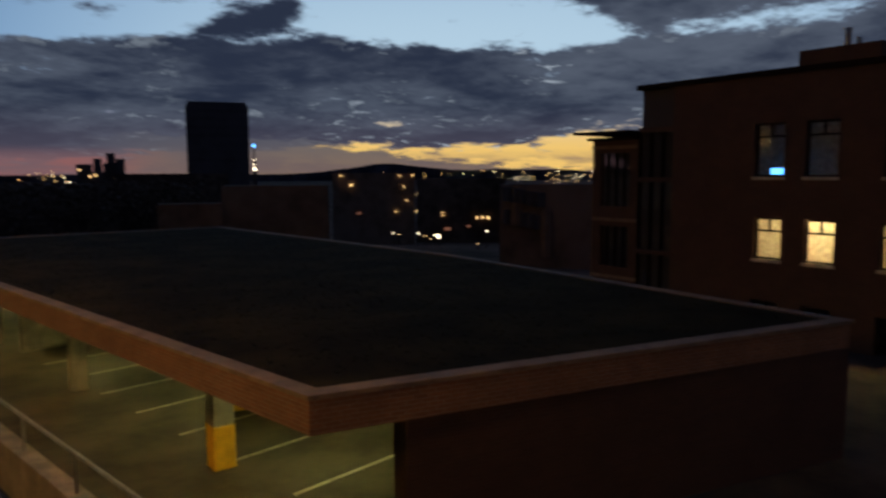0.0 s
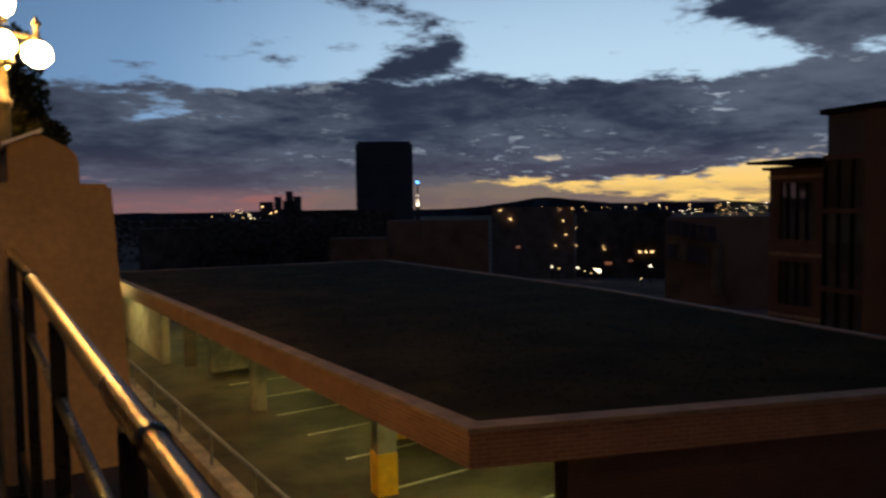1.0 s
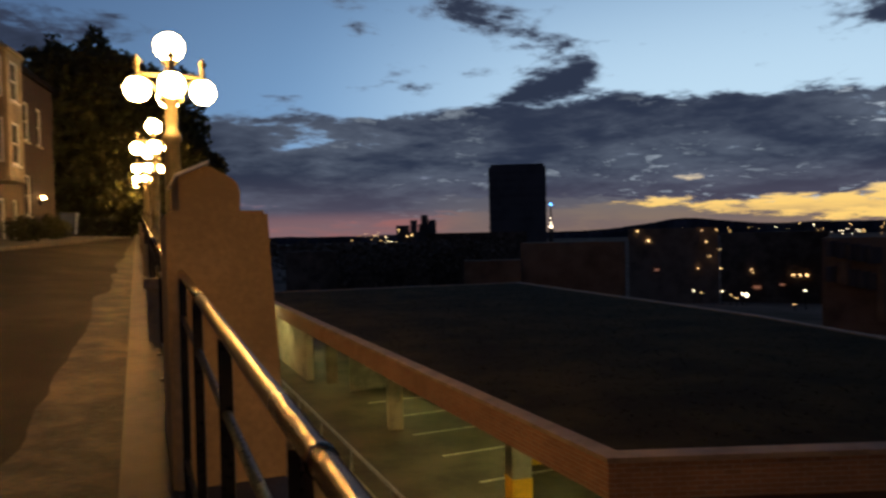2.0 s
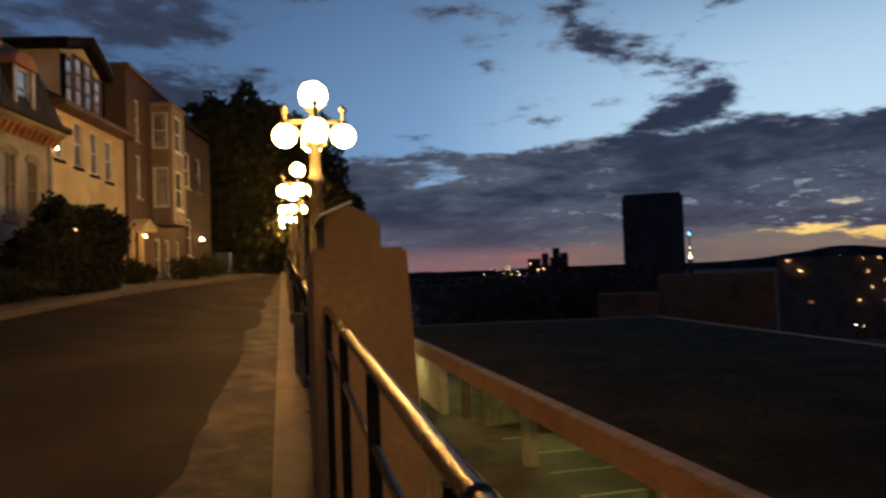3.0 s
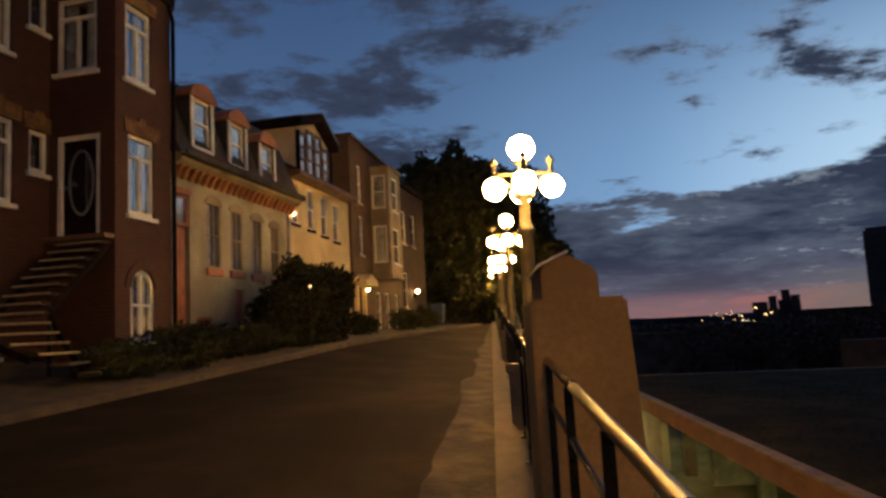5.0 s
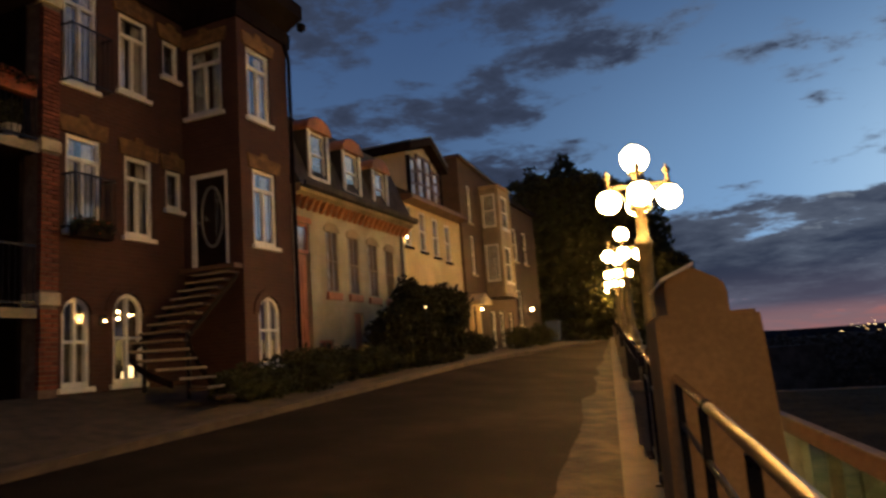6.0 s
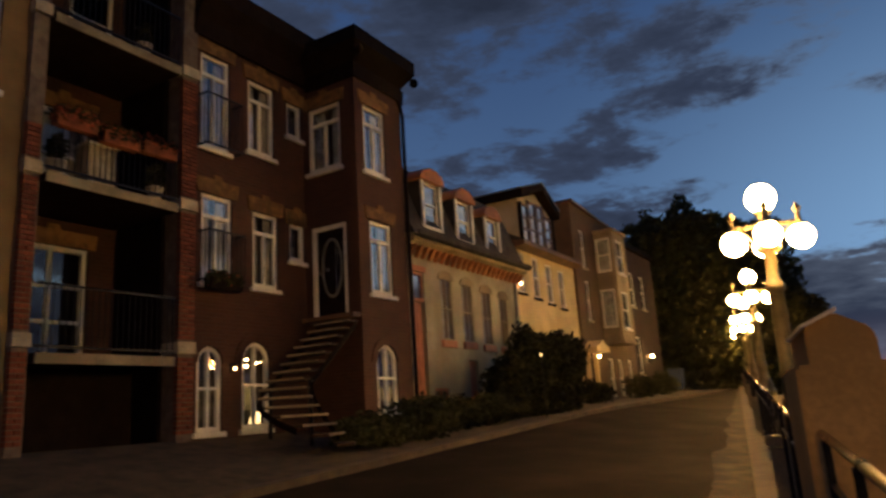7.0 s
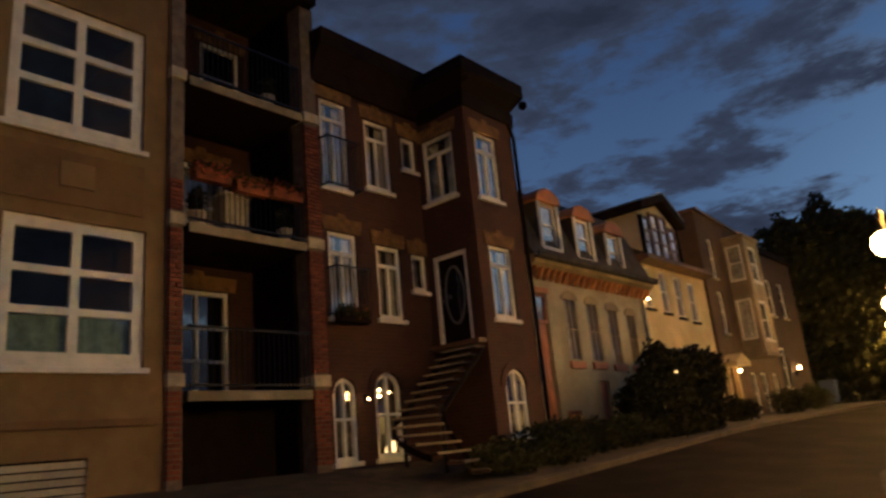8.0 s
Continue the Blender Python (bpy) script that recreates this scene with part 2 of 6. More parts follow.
M = {
    "asphalt": material("asphalt", (0.024, 0.018, 0.012), 0.92, spec=0.06, scale=0.55, grain=70, bump=0.7, vary=0.3),
    # Rough older asphalt, its colour raised to carry lamp light along the kerb.
    "lamplit_road": material("lamplit_worn_asphalt", (0.042, 0.030, 0.018), 0.85, spec=0.2, scale=2.2, grain=24, bump=1.0, vary=0.42),
    "yardfloor": material("yard_floor", (0.062, 0.052, 0.034), 0.85, spec=0.2, scale=0.7, grain=30, bump=0.4, vary=0.25),
    "kerb": material("kerb_concrete", (0.055, 0.042, 0.028), 0.85, scale=2.5, grain=50, bump=0.35, vary=0.25),
    "concrete": material("concrete", (0.27, 0.235, 0.17), 0.85, scale=1.4, grain=40, bump=0.3, vary=0.22),
    "pier": material("rendered_masonry", (0.46, 0.30, 0.135), 0.9, spec=0.2, scale=1.3, grain=30, bump=0.12, vary=0.12),
    "soil": material("soil", (0.05, 0.04, 0.025), 0.95, scale=3, grain=40, bump=0.6, vary=0.3),
    "paving": material("paving", (0.13, 0.12, 0.10), 0.9, scale=2, grain=40, bump=0.4, vary=0.25),
    "iron": material("black_iron", (0.012, 0.012, 0.013), 0.35, metal=0.6, scale=6, grain=60, bump=0.05),
    "rail": material("polished_rail", (0.14, 0.11, 0.07), 0.24, metal=1.0, scale=1.2, grain=0.5, bump=0.0, vary=0.05),
    "post": material("lamp_paint", (0.10, 0.085, 0.055), 0.42, metal=0.4, scale=8, grain=60, bump=0.08),
    "roofgrass": material("roof_grass", (0.020, 0.0165, 0.006), 0.95, scale=0.5, grain=14, bump=0.5, vary=0.3, spec=0.05),
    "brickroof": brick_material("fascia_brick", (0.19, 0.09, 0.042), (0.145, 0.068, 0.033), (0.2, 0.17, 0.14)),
    "coping": material("coping_stone", (0.17, 0.12, 0.08), 0.8, scale=1.8, grain=40, bump=0.25),
    "red": brick_material("red_brick", (0.060, 0.0205, 0.0115), (0.043, 0.015, 0.0085), (0.062, 0.038, 0.028)),
    "pierbrick": material("brick_red", (0.17, 0.05, 0.028), 0.85, scale=8, grain=70, bump=0.3, vary=0.3),
    "mortar": material("mortar", (0.16, 0.13, 0.11), 0.95, scale=6, grain=60, bump=0.3),
    "lintel": material("yellow_brick_lintel", (0.20, 0.115, 0.045), 0.9, scale=5, grain=60, bump=0.3, vary=0.25),
    "stone": material("pale_stone", (0.42, 0.37, 0.29), 0.8, scale=3, grain=50, bump=0.25),
    "stucco": material("ochre_stucco", (0.22, 0.15, 0.07), 0.9, scale=0.9, grain=55, bump=0.3, vary=0.14),
    "stucco2": material("brown_stucco_panel", (0.17, 0.11, 0.05), 0.9, scale=1.2, grain=55, bump=0.3, vary=0.14),
    "greyw": material("grey_render", (0.40, 0.36, 0.27), 0.9, scale=0.8, grain=45, bump=0.35, vary=0.16),
    "creamw": material("cream_render", (0.62, 0.50, 0.29), 0.9, scale=0.8, grain=45, bump=0.3, vary=0.12),
    "beigew": brick_material("beige_brick", (0.115, 0.072, 0.04), (0.094, 0.06, 0.034), (0.095, 0.072, 0.05)),
    "oriel": material("beige_siding", (0.27, 0.22, 0.15), 0.8, scale=1.2, grain=30, bump=0.2),
    "farbrick": brick_material("brown_brick", (0.038, 0.015, 0.009), (0.03, 0.0125, 0.0075), (0.036, 0.025, 0.02)),
    "white": material("white_paint", (0.72, 0.70, 0.66), 0.5, scale=4, grain=50, bump=0.08, vary=0.08),
    "salmon": material("salmon_paint", (0.38, 0.145, 0.085), 0.65, scale=4, grain=50, bump=0.1, vary=0.12),
    "orange": material("orange_paint", (0.38, 0.155, 0.06), 0.65, scale=4, grain=50, bump=0.1, vary=0.12),
    "slate": material("slate_roof", (0.05, 0.047, 0.045), 0.8, spec=0.2, scale=2, grain=25, bump=0.4, vary=0.25),
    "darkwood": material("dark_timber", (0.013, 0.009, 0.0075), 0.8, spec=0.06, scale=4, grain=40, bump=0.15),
    "brownwood": material("brown_timber", (0.12, 0.065, 0.035), 0.6, scale=4, grain=40, bump=0.15),
    "stairwood": material("dark_stair_boards", (0.045, 0.027, 0.017), 0.65, spec=0.25, scale=4, grain=40, bump=0.15),
    "plainglass": glass_material("plain_window_glass", gloss=0.035),
    "tin": material("grey_flashing", (0.22, 0.22, 0.22), 0.4, metal=0.6, scale=3, grain=30, bump=0.1),
    "room": material("room_plaster", (0.16, 0.14, 0.12), 0.9, scale=1, grain=30, bump=0.05),
    "curtain": material("curtain", (0.55, 0.52, 0.47), 0.9, scale=5, grain=30, bump=0.2),
    "net": material("net_curtain", (0.50, 0.49, 0.47), 0.9, scale=5, grain=30, bump=0.2, vary=0.2),
    "green_curtain": material("green_curtain", (0.16, 0.26, 0.21), 0.9, scale=5, grain=30, bump=0.2),
    "leaf": material("leaves", (0.036, 0.040, 0.015), 0.75, spec=0.15, scale=2, grain=20, bump=0.0, vary=0.4),
    "bark": material("bark", (0.07, 0.05, 0.035), 0.9, scale=5, grain=30, bump=0.6),
    "flower": material("red_flowers", (0.50, 0.09, 0.035), 0.7, scale=6, grain=30, bump=0.0, vary=0.3),
    "terracotta": material("terracotta", (0.28, 0.085, 0.038), 0.8, scale=6, grain=40, bump=0.2),
    "far": material("far_city", (0.12, 0.088, 0.07), 0.95, scale=0.02, grain=0.4, bump=0.0, vary=0.3, spec=0.02),
    "fartan": material("far_tan", (0.15, 0.105, 0.075), 0.95, scale=0.05, grain=0.6, bump=0.0, vary=0.2, spec=0.02),
    "tower": material("tower_dark", (0.05, 0.045, 0.05), 0.8, scale=0.05, grain=1.0, bump=0.0, vary=0.2),
    "hill": material("hazy_far_hill", (0.07, 0.075, 0.10), 1.0, scale=0.004, grain=0.05, bump=0.0, vary=0.25, spec=0.0),
    "yellow": material("yellow_paint", (0.72, 0.42, 0.015), 0.6, scale=3, grain=40, bump=0.15, vary=0.12),
    "mark": material("road_marking", (0.38, 0.36, 0.28), 0.8, scale=4, grain=40, bump=0.1),
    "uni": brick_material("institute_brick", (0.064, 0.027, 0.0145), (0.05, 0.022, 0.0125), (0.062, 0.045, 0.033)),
    "glass": glass_material("window_glass"),
    "officeglass": glass_material("office_glass", gloss=0.02),
    "globe": glow_material("lit_globe", (1.0, 0.515, 0.14), 195.0),
    "bulb": glow_material("lit_bulb", (1.0, 0.58, 0.2), 60.0),
    "tube": glow_material("fluorescent_tube", (0.95, 0.90, 0.34), 78.0),
    "roomlight": glow_material("room_lamp", (1.0, 0.70, 0.27), 105.0),
    "cityglow": glow_material("street_light", (1.0, 0.60, 0.24), 3.2),
    "citywhite": glow_material("white_street_light", (1.0, 0.82, 0.55), 5.0),
    "shade": glow_material("lit_shade", (1.0, 0.66, 0.28), 3.0),
    "embers": glow_material("dim_sign_light", (1.0, 0.32, 0.08), 0.16),
    "bluebin": material("blue_plastic", (0.03, 0.05, 0.12), 0.5, scale=5, grain=40, bump=0.05, vary=0.1),
    "screen": glow_material("blue_screen", (0.1, 0.4, 1.0), 4.0),
    "gable": material("gable_render", (0.55, 0.47, 0.32), 0.9, scale=0.8, grain=45, bump=0.3, vary=0.12),
}


# ---- builders ----
def box(bm, x0, x1, y0, y1, z0, z1, bevel=0.0):
    v = [bm.verts.new((x, y, z)) for x in (x0, x1) for y in (y0, y1) for z in (z0, z1)]
    fs = [bm.faces.new([v[i] for i in q]) for q in ((0, 1, 3, 2), (4, 6, 7, 5), (0, 4, 5, 1), (2, 3, 7, 6), (0, 2, 6, 4), (1, 5, 7, 3))]
    if bevel:
        es = list({e for f in fs for e in f.edges})
        bmesh.ops.bevel(bm, geom=es, offset=bevel, segments=2, affect="EDGES", profile=0.6)
    return bm


def prism(bm, outline, axis, a, b):
    """A closed outline of (p, q) pairs drawn out along an axis from a to b. axis x: (y, z); y: (x, z); z: (x, y)."""
    def at(p, q, w):
        return {"x": (w, p, q), "y": (p, w, q), "z": (p, q, w)}[axis]
    lo = [bm.verts.new(at(p, q, a)) for p, q in outline]
    hi = [bm.verts.new(at(p, q, b)) for p, q in outline]
    k = len(outline)
    bm.faces.new(lo[::-1])
    bm.faces.new(hi)
    for i in range(k):
        bm.faces.new((lo[i], lo[(i + 1) % k], hi[(i + 1) % k], hi[i]))
    return bm


def tube(bm, a, b, r0, r1=None, sides=10):
    a, b = Vector(a), Vector(b)
    r1 = r0 if r1 is None else r1
    q = (b - a).to_track_quat("Z", "Y")
    ring = [[bm.verts.new(p + q @ Vector((r * math.cos(6.28318 * i / sides), r * math.sin(6.28318 * i / sides), 0))) for i in range(sides)] for p, r in ((a, r0), (b, r1))]
    bm.faces.new(ring[0][::-1])
    bm.faces.new(ring[1])
    for i in range(sides):
        bm.faces.new((ring[0][i], ring[0][(i + 1) % sides], ring[1][(i + 1) % sides], ring[1][i]))
    return bm


def lathe(bm, profile, sides=20, at=(0, 0, 0)):
    """A turned shape from (radius, height) pairs."""
    rings = [[bm.verts.new((at[0] + r * math.cos(6.28318 * i / sides), at[1] + r * math.sin(6.28318 * i / sides), at[2] + h)) for i in range(sides)] for r, h in profile]
    for p, q in zip(rings, rings[1:]):
        for i in range(sides):
            bm.faces.new((p[i], p[(i + 1) % sides], q[(i + 1) % sides], q[i]))
    bm.faces.new(rings[0][::-1])
    bm.faces.new(rings[-1])
    return bm


def ball(bm, centre, r, seg=20):
    bmesh.ops.create_uvsphere(bm, u_segments=seg, v_segments=seg // 2, radius=r, matrix=Matrix.Translation(centre))
    return bm


def part(name, bm, mat, parent=None, label="", smooth_faces=False):
    bmesh.ops.recalc_face_normals(bm, faces=bm.faces)
    me = bpy.data.meshes.new(name)
    bm.to_mesh(me)
    bm.free()
    if smooth_faces:
        for f in me.polygons:
            f.use_smooth = True
    me.materials.append(M[mat])
    ob = new(name, me)
    ob.parent = parent
    return tagged(ob, label=label)


def empty(name, at, label, category, group="", kind=""):
    ob = new(name)
    ob.matrix_basis = Matrix.Translation(at)
    ob.empty_display_size = 0.2
    return tagged(ob, label, category, group, kind)


def under(ob, thing):
    """Hang ob under thing without moving it."""
    ob.parent = thing
    ob.matrix_parent_inverse = thing.matrix_basis.inverted()
    return ob


def piece(name, bm, mat, thing, label="", smooth_faces=False):
    """A part built in world metres, under a thing at its base."""
    ob = part(name, bm, mat, None, label, smooth_faces)
    if thing.type == "MESH" and thing.parent is not None:
        ob.parent = thing
        return ob
    return under(ob, thing)


def pierced(bm, t0, t1, a0, a1, z0, z1, holes, side=False):
    """One connected wall slab, t0 to t1 thick, from a0 to a1 and z0 to z1, with holes (a, a, z, z) right through it. side: the wall runs along x."""
    As = sorted({a0, a1, *[h[0] for h in holes], *[h[1] for h in holes]})
    zs = sorted({z0, z1, *[h[2] for h in holes], *[h[3] for h in holes]})
    seen = {}

    def v(t, i, j):
        if (t, i, j) not in seen:
            seen[t, i, j] = bm.verts.new((As[i], t, zs[j]) if side else (t, As[i], zs[j]))
        return seen[t, i, j]

    def solid(i, j):
        if not (0 <= i < len(As) - 1 and 0 <= j < len(zs) - 1):
            return False
        ca, cz = (As[i] + As[i + 1]) / 2, (zs[j] + zs[j + 1]) / 2
        return not any(h[0] < ca < h[1] and h[2] < cz < h[3] for h in holes)
    for i in range(len(As) - 1):
        for j in range(len(zs) - 1):
            if not solid(i, j):
                continue
            for t in (t0, t1):
                bm.faces.new((v(t, i, j), v(t, i + 1, j), v(t, i + 1, j + 1), v(t, i, j + 1)))
            for di, dj, p, q in ((-1, 0, (i, j), (i, j + 1)), (1, 0, (i + 1, j), (i + 1, j + 1)), (0, -1, (i, j), (i + 1, j)), (0, 1, (i, j + 1), (i + 1, j + 1))):
                if not solid(i + di, j + dj):
                    bm.faces.new((v(t0, *p), v(t1, *p), v(t1, *q), v(t0, *q)))
    return bm


# ---- the lie of the land ----
U, N0 = Vector((-0.161, 0.987, 0)), Vector((0.987, 0.161, 0))   # along and across the balustrade
LAMP = Vector((0.12, 9.03, 0))


def sd(s, d, z=0.0):
    """The place s along and d to the right of the balustrade's line."""
    p = LAMP + U * s + N0 * d
    return Vector((p.x, p.y, z))


def road_right(s):
    return 0.45 + 0.042 * (s + 8.25)


def kerb_left(y):
    return 1.29 + 0.045 * (y - 10.5) if y < 21 else 1.7625 + 0.018 * (y - 21)


def left_x(y):
    return -6.0 - 0.012 * max(0, y - 12)


ROWS_S = [-40 + 3 * i for i in range(38)]


def strip_between(name, edge_a, edge_b, mat, label, category, n=6, thick=0.25, kind="structure", rows=ROWS_S):
    """A sheet of ground between two edges given as functions of the row, with a thickness."""
    bm = bmesh.new()
    grid = []
    for s in rows:
        a, b = edge_a(s), edge_b(s)
        grid.append([a.lerp(b, i / n) for i in range(n + 1)])
    top = [[bm.verts.new(p) for p in r] for r in grid]
    low = [[bm.verts.new(p - Vector((0, 0, thick))) for p in r] for r in grid]
    for g in (top, low):
        for r, q in zip(g, g[1:]):
            for i in range(n):
                bm.faces.new((r[i], r[i + 1], q[i + 1], q[i]))
    for j in (0, n):
        for k in range(len(rows) - 1):
            bm.faces.new((top[k][j], top[k + 1][j], low[k + 1][j], low[k][j]))
    for k in (0, len(rows) - 1):
        for i in range(n):
            bm.faces.new((top[k][i], top[k][i + 1], low[k][i + 1], low[k][i]))
    return tagged(part(name, bm, mat), label, category, kind=kind)


def right_edge(s, d=-0.5, up=0.0):
    p = sd(s, d)
    p.z = road_right(s) + up
    return p


def left_edge(s, out=0.0, up=0.0):
    y = (LAMP + U * s).y + 0.0
    return Vector((left_x(y) - out, y, kerb_left(y) + up))


strip_between("road", lambda s: left_edge(s), lambda s: right_edge(s), "asphalt", "worn dark asphalt street climbing beside the terrace", "road")
def lit_strip_edge(s):
    f = 0.10 + 0.05 * noise.noise(Vector((s * 0.35, 2.0, 0))) + 0.02 * noise.noise(Vector((s * 0.9, 7.0, 0))) + 0.006 * noise.noise(Vector((s * 3.0, 4.0, 0)))
    p = right_edge(s, -0.5).lerp(left_edge(s), f)
    p.z += 0.004
    return p


# Old paving strip; its lighter colour also paints the lamps' gleam on the road.
strip_between("road_edge", lit_strip_edge, lambda s: right_edge(s, -0.5, 0.007), "lamplit_road", "strip of crumbling older asphalt beside the kerb, lamp light in its colour", "road", n=3, thick=0.05, rows=[-12 + 0.25 * i for i in range(200)])
strip_between("kerb_terrace", lambda s: right_edge(s, -0.5, 0.10), lambda s: right_edge(s, -0.25, 0.11), "kerb", "pale concrete kerb along the balustrade", "kerb", n=1, thick=0.4)
# The ledge takes the dark kerb colour to paint the shadow under the railing.
strip_between("terrace_ledge", lambda s: right_edge(s, -0.247, 0.06), lambda s: right_edge(s, 0.35, 0.06), "kerb", "concrete ledge that carries the balustrade, shade in its dark colour", "ledge", n=1, thick=0.9)
strip_between("kerb_houses", lambda s: left_edge(s, 0.0, 0.11), lambda s: left_edge(s, 0.2, 0.12), "kerb", "weathered concrete kerb before the front gardens", "kerb", n=1, thick=0.4)


def garden_back(s):
    p = left_edge(s, 3.3)
    p.z = max(p.z + 0.28, 1.85) if p.y > 3 else p.z + 0.2
    return p


strip_between("front_garden", lambda s: left_edge(s, 0.2, 0.1), garden_back, "soil", "dark soil of the narrow front gardens", "garden", n=5, thick=0.6)

# retaining wall under the terrace, down to the yard
bm = bmesh.new()
for s0, s1 in zip(ROWS_S, ROWS_S[1:]):
    a, b = sd(s0, 0.0), sd(s1, 0.0)
    c, e = sd(s0, 0.33), sd(s1, 0.33)
    quad = [(a, -6.0, road_right(s0) - 0.3), (b, -6.0, road_right(s1) - 0.3), (e, -6.0, road_right(s1) - 0.3), (c, -6.0, road_right(s0) - 0.3)]
    lo = [bm.verts.new((p.x, p.y, z)) for p, z, _ in quad]
    hi = [bm.verts.new((p.x, p.y, z)) for p, _, z in quad]
    bm.faces.new(hi)
    for i in range(4):
        bm.faces.new((lo[i], lo[(i + 1) % 4], hi[(i + 1) % 4], hi[i]))
tagged(part("retaining_wall", bm, "concrete"), "tall concrete retaining wall below the terrace", "wall", kind="structure")

# the low ground: one sheet to the horizon, falling away to the lower town
bm = bmesh.new()
R = [0, 12, 25, 45, 70, 110, 170, 260, 420, 700, 1200, 2200, 4200]
A = 48
ring = []
for r in R:
    row = []
    for i in range(A):
        a = 6.28318 * i / A
        x, y = 8 + r * math.cos(a), 20 + r * math.sin(a)
        z = -4.66 if r <= 25 else -4.66 - 27 * min(1, (r - 25) / 350)
        if x < -2:
            z = max(z, -4.66)
        row.append(bm.verts.new((x, y, z)))
    ring.append(row)
for p, q in zip(ring, ring[1:]):
    for i in range(A):
        bm.faces.new((p[i], p[(i + 1) % A], q[(i + 1) % A], q[i]))
bmesh.ops.remove_doubles(bm, verts=bm.verts, dist=0.001)
tagged(part("ground", bm, "far"), "dark lower town ground falling away from the terrace", "ground", kind="structure")


# ---- houses ----
def window(thing, y0, y1, z0, z1, x, cols=2, transom=0.0, rows=1, joinery="white", bar=0.055, sill=True, sill_mat="white", sill_h=0.09, lintel="", lintel_h=0.28, arch=False, curtain="", depth=0.035, label="", name="window", side=False, bottom_rail=False, arch_mat="red", glazing="glass"):
    """A window set back in its hole: frame, glazing bars, panes, sill and lintel. side: on a wall that looks along -y."""
    def put(n, x0, x1, ya, yb, za, zb, mat, parent, bev=0.0, lab=""):
        b = bmesh.new()
        if side:
            box(b, ya, yb, x - x1 + 0, x - x0, za, zb, bev)   # x is the wall's y; depth runs along +y
        else:
            box(b, x + x0, x + x1, ya, yb, za, zb, bev)
        return piece(n, b, mat, parent, lab)
    d0 = -depth - 0.07
    fw = bar * 1.5
    zt = z1 - transom if transom else z1
    iy0, iy1, iz0, iz1 = y0 + fw, y1 - fw, z0 + fw * 1.2, z1 - fw
    w = iy1 - iy0
    top = zt - bar * 0.7 if transom else iz1
    lights = []
    for c in range(cols):
        for r in range(rows):
            lights.append((iy0 + w * c / cols + (bar * 0.6 if c else 0), iy0 + w * (c + 1) / cols - (bar * 0.6 if c < cols - 1 else 0),
                           iz0 + (top - iz0) * r / rows + (bar * 0.5 if r else 0), iz0 + (top - iz0) * (r + 1) / rows - (bar * 0.5 if r < rows - 1 else 0)))
    if transom:
        lights.append((iy0, iy1, zt + bar * 0.7, iz1))
    b = bmesh.new()
    if side:
        pierced(b, x + depth, x - d0, y0, y1, z0, z1, lights, side=True)
    else:
        pierced(b, x + d0, x - depth, y0, y1, z0, z1, lights)
    frame_ob = piece(name, b, joinery, thing, label)
    # panes
    cells = [(iy0 + w * c / cols, iy0 + w * (c + 1) / cols, iz0 + (top - iz0) * r / rows, iz0 + (top - iz0) * (r + 1) / rows) for c in range(cols) for r in range(rows)]
    if transom:
        cells.append((iy0, iy1, zt + bar * 0.7, iz1))
    for ya, yb, za, zb in cells:
        g = put("pane", d0 + 0.028, d0 + 0.034, ya + 0.01, yb - 0.01, za + 0.01, zb - 0.01, glazing, thing)
        g.parent, g.matrix_parent_inverse = frame_ob, Matrix()
        g.visible_shadow = False
    if curtain:
        b = bmesh.new()
        k = 26
        for part_y0, part_y1 in (((iy0, iy0 + w * 0.36), (iy1 - w * 0.36, iy1)) if curtain == "curtain" else ((iy0, iy1),)):
            zc1 = iz1 if curtain != "green_curtain" else iz0 + (iz1 - iz0) * 0.34
            pts = []
            for i in range(k + 1):
                yy = part_y0 + (part_y1 - part_y0) * i / k
                off = d0 - 0.05 + 0.015 * math.sin(i * 1.7 + y0 * 5)
                pts.append((off, yy))
            lo = [bm_vert(b, side, x, o, yy, iz0) for o, yy in pts]
            hi = [bm_vert(b, side, x, o, yy, zc1) for o, yy in pts]
            lo2 = [bm_vert(b, side, x, o - 0.008, yy, iz0) for o, yy in pts]
            hi2 = [bm_vert(b, side, x, o - 0.008, yy, zc1) for o, yy in pts]
            for i in range(k):
                b.faces.new((lo[i], lo[i + 1], hi[i + 1], hi[i]))
                b.faces.new((lo2[i], lo2[i + 1], hi2[i + 1], hi2[i]))
        q = piece("curtain", b, curtain, thing)
        q.parent, q.matrix_parent_inverse = frame_ob, Matrix()
    if sill:
        q = put("sill", -depth, 0.06, y0 - 0.07, y1 + 0.07, z0 - sill_h, z0 - 0.002, sill_mat, thing, 0.012)
        q.parent, q.matrix_parent_inverse = frame_ob, Matrix()
    if lintel:
        b = bmesh.new()
        h = lintel_h
        pts = [(y0 - 0.12, z1 + 0.002), (y1 + 0.12, z1 + 0.002), (y1 + 0.16, z1 + h), ((y0 + y1) / 2 + 0.12, z1 + h), ((y0 + y1) / 2 + 0.09, z1 + h + 0.09), ((y0 + y1) / 2 - 0.09, z1 + h + 0.09), ((y0 + y1) / 2 - 0.12, z1 + h), (y0 - 0.16, z1 + h)]
        if side:
            prism(b, pts, "y", x - 0.035, x - 0.002)
        else:
            prism(b, pts, "x", x + 0.002, x + 0.035)
        q = piece("lintel", b, lintel, thing)
        q.parent, q.matrix_parent_inverse = frame_ob, Matrix()
    if arch:
        # the arched head: wall filled in above a half round
        r = (y1 - y0) / 2
        yc = (y0 + y1) / 2
        zc = z1 - r
        for sgn in (-1, 1):
            b = bmesh.new()
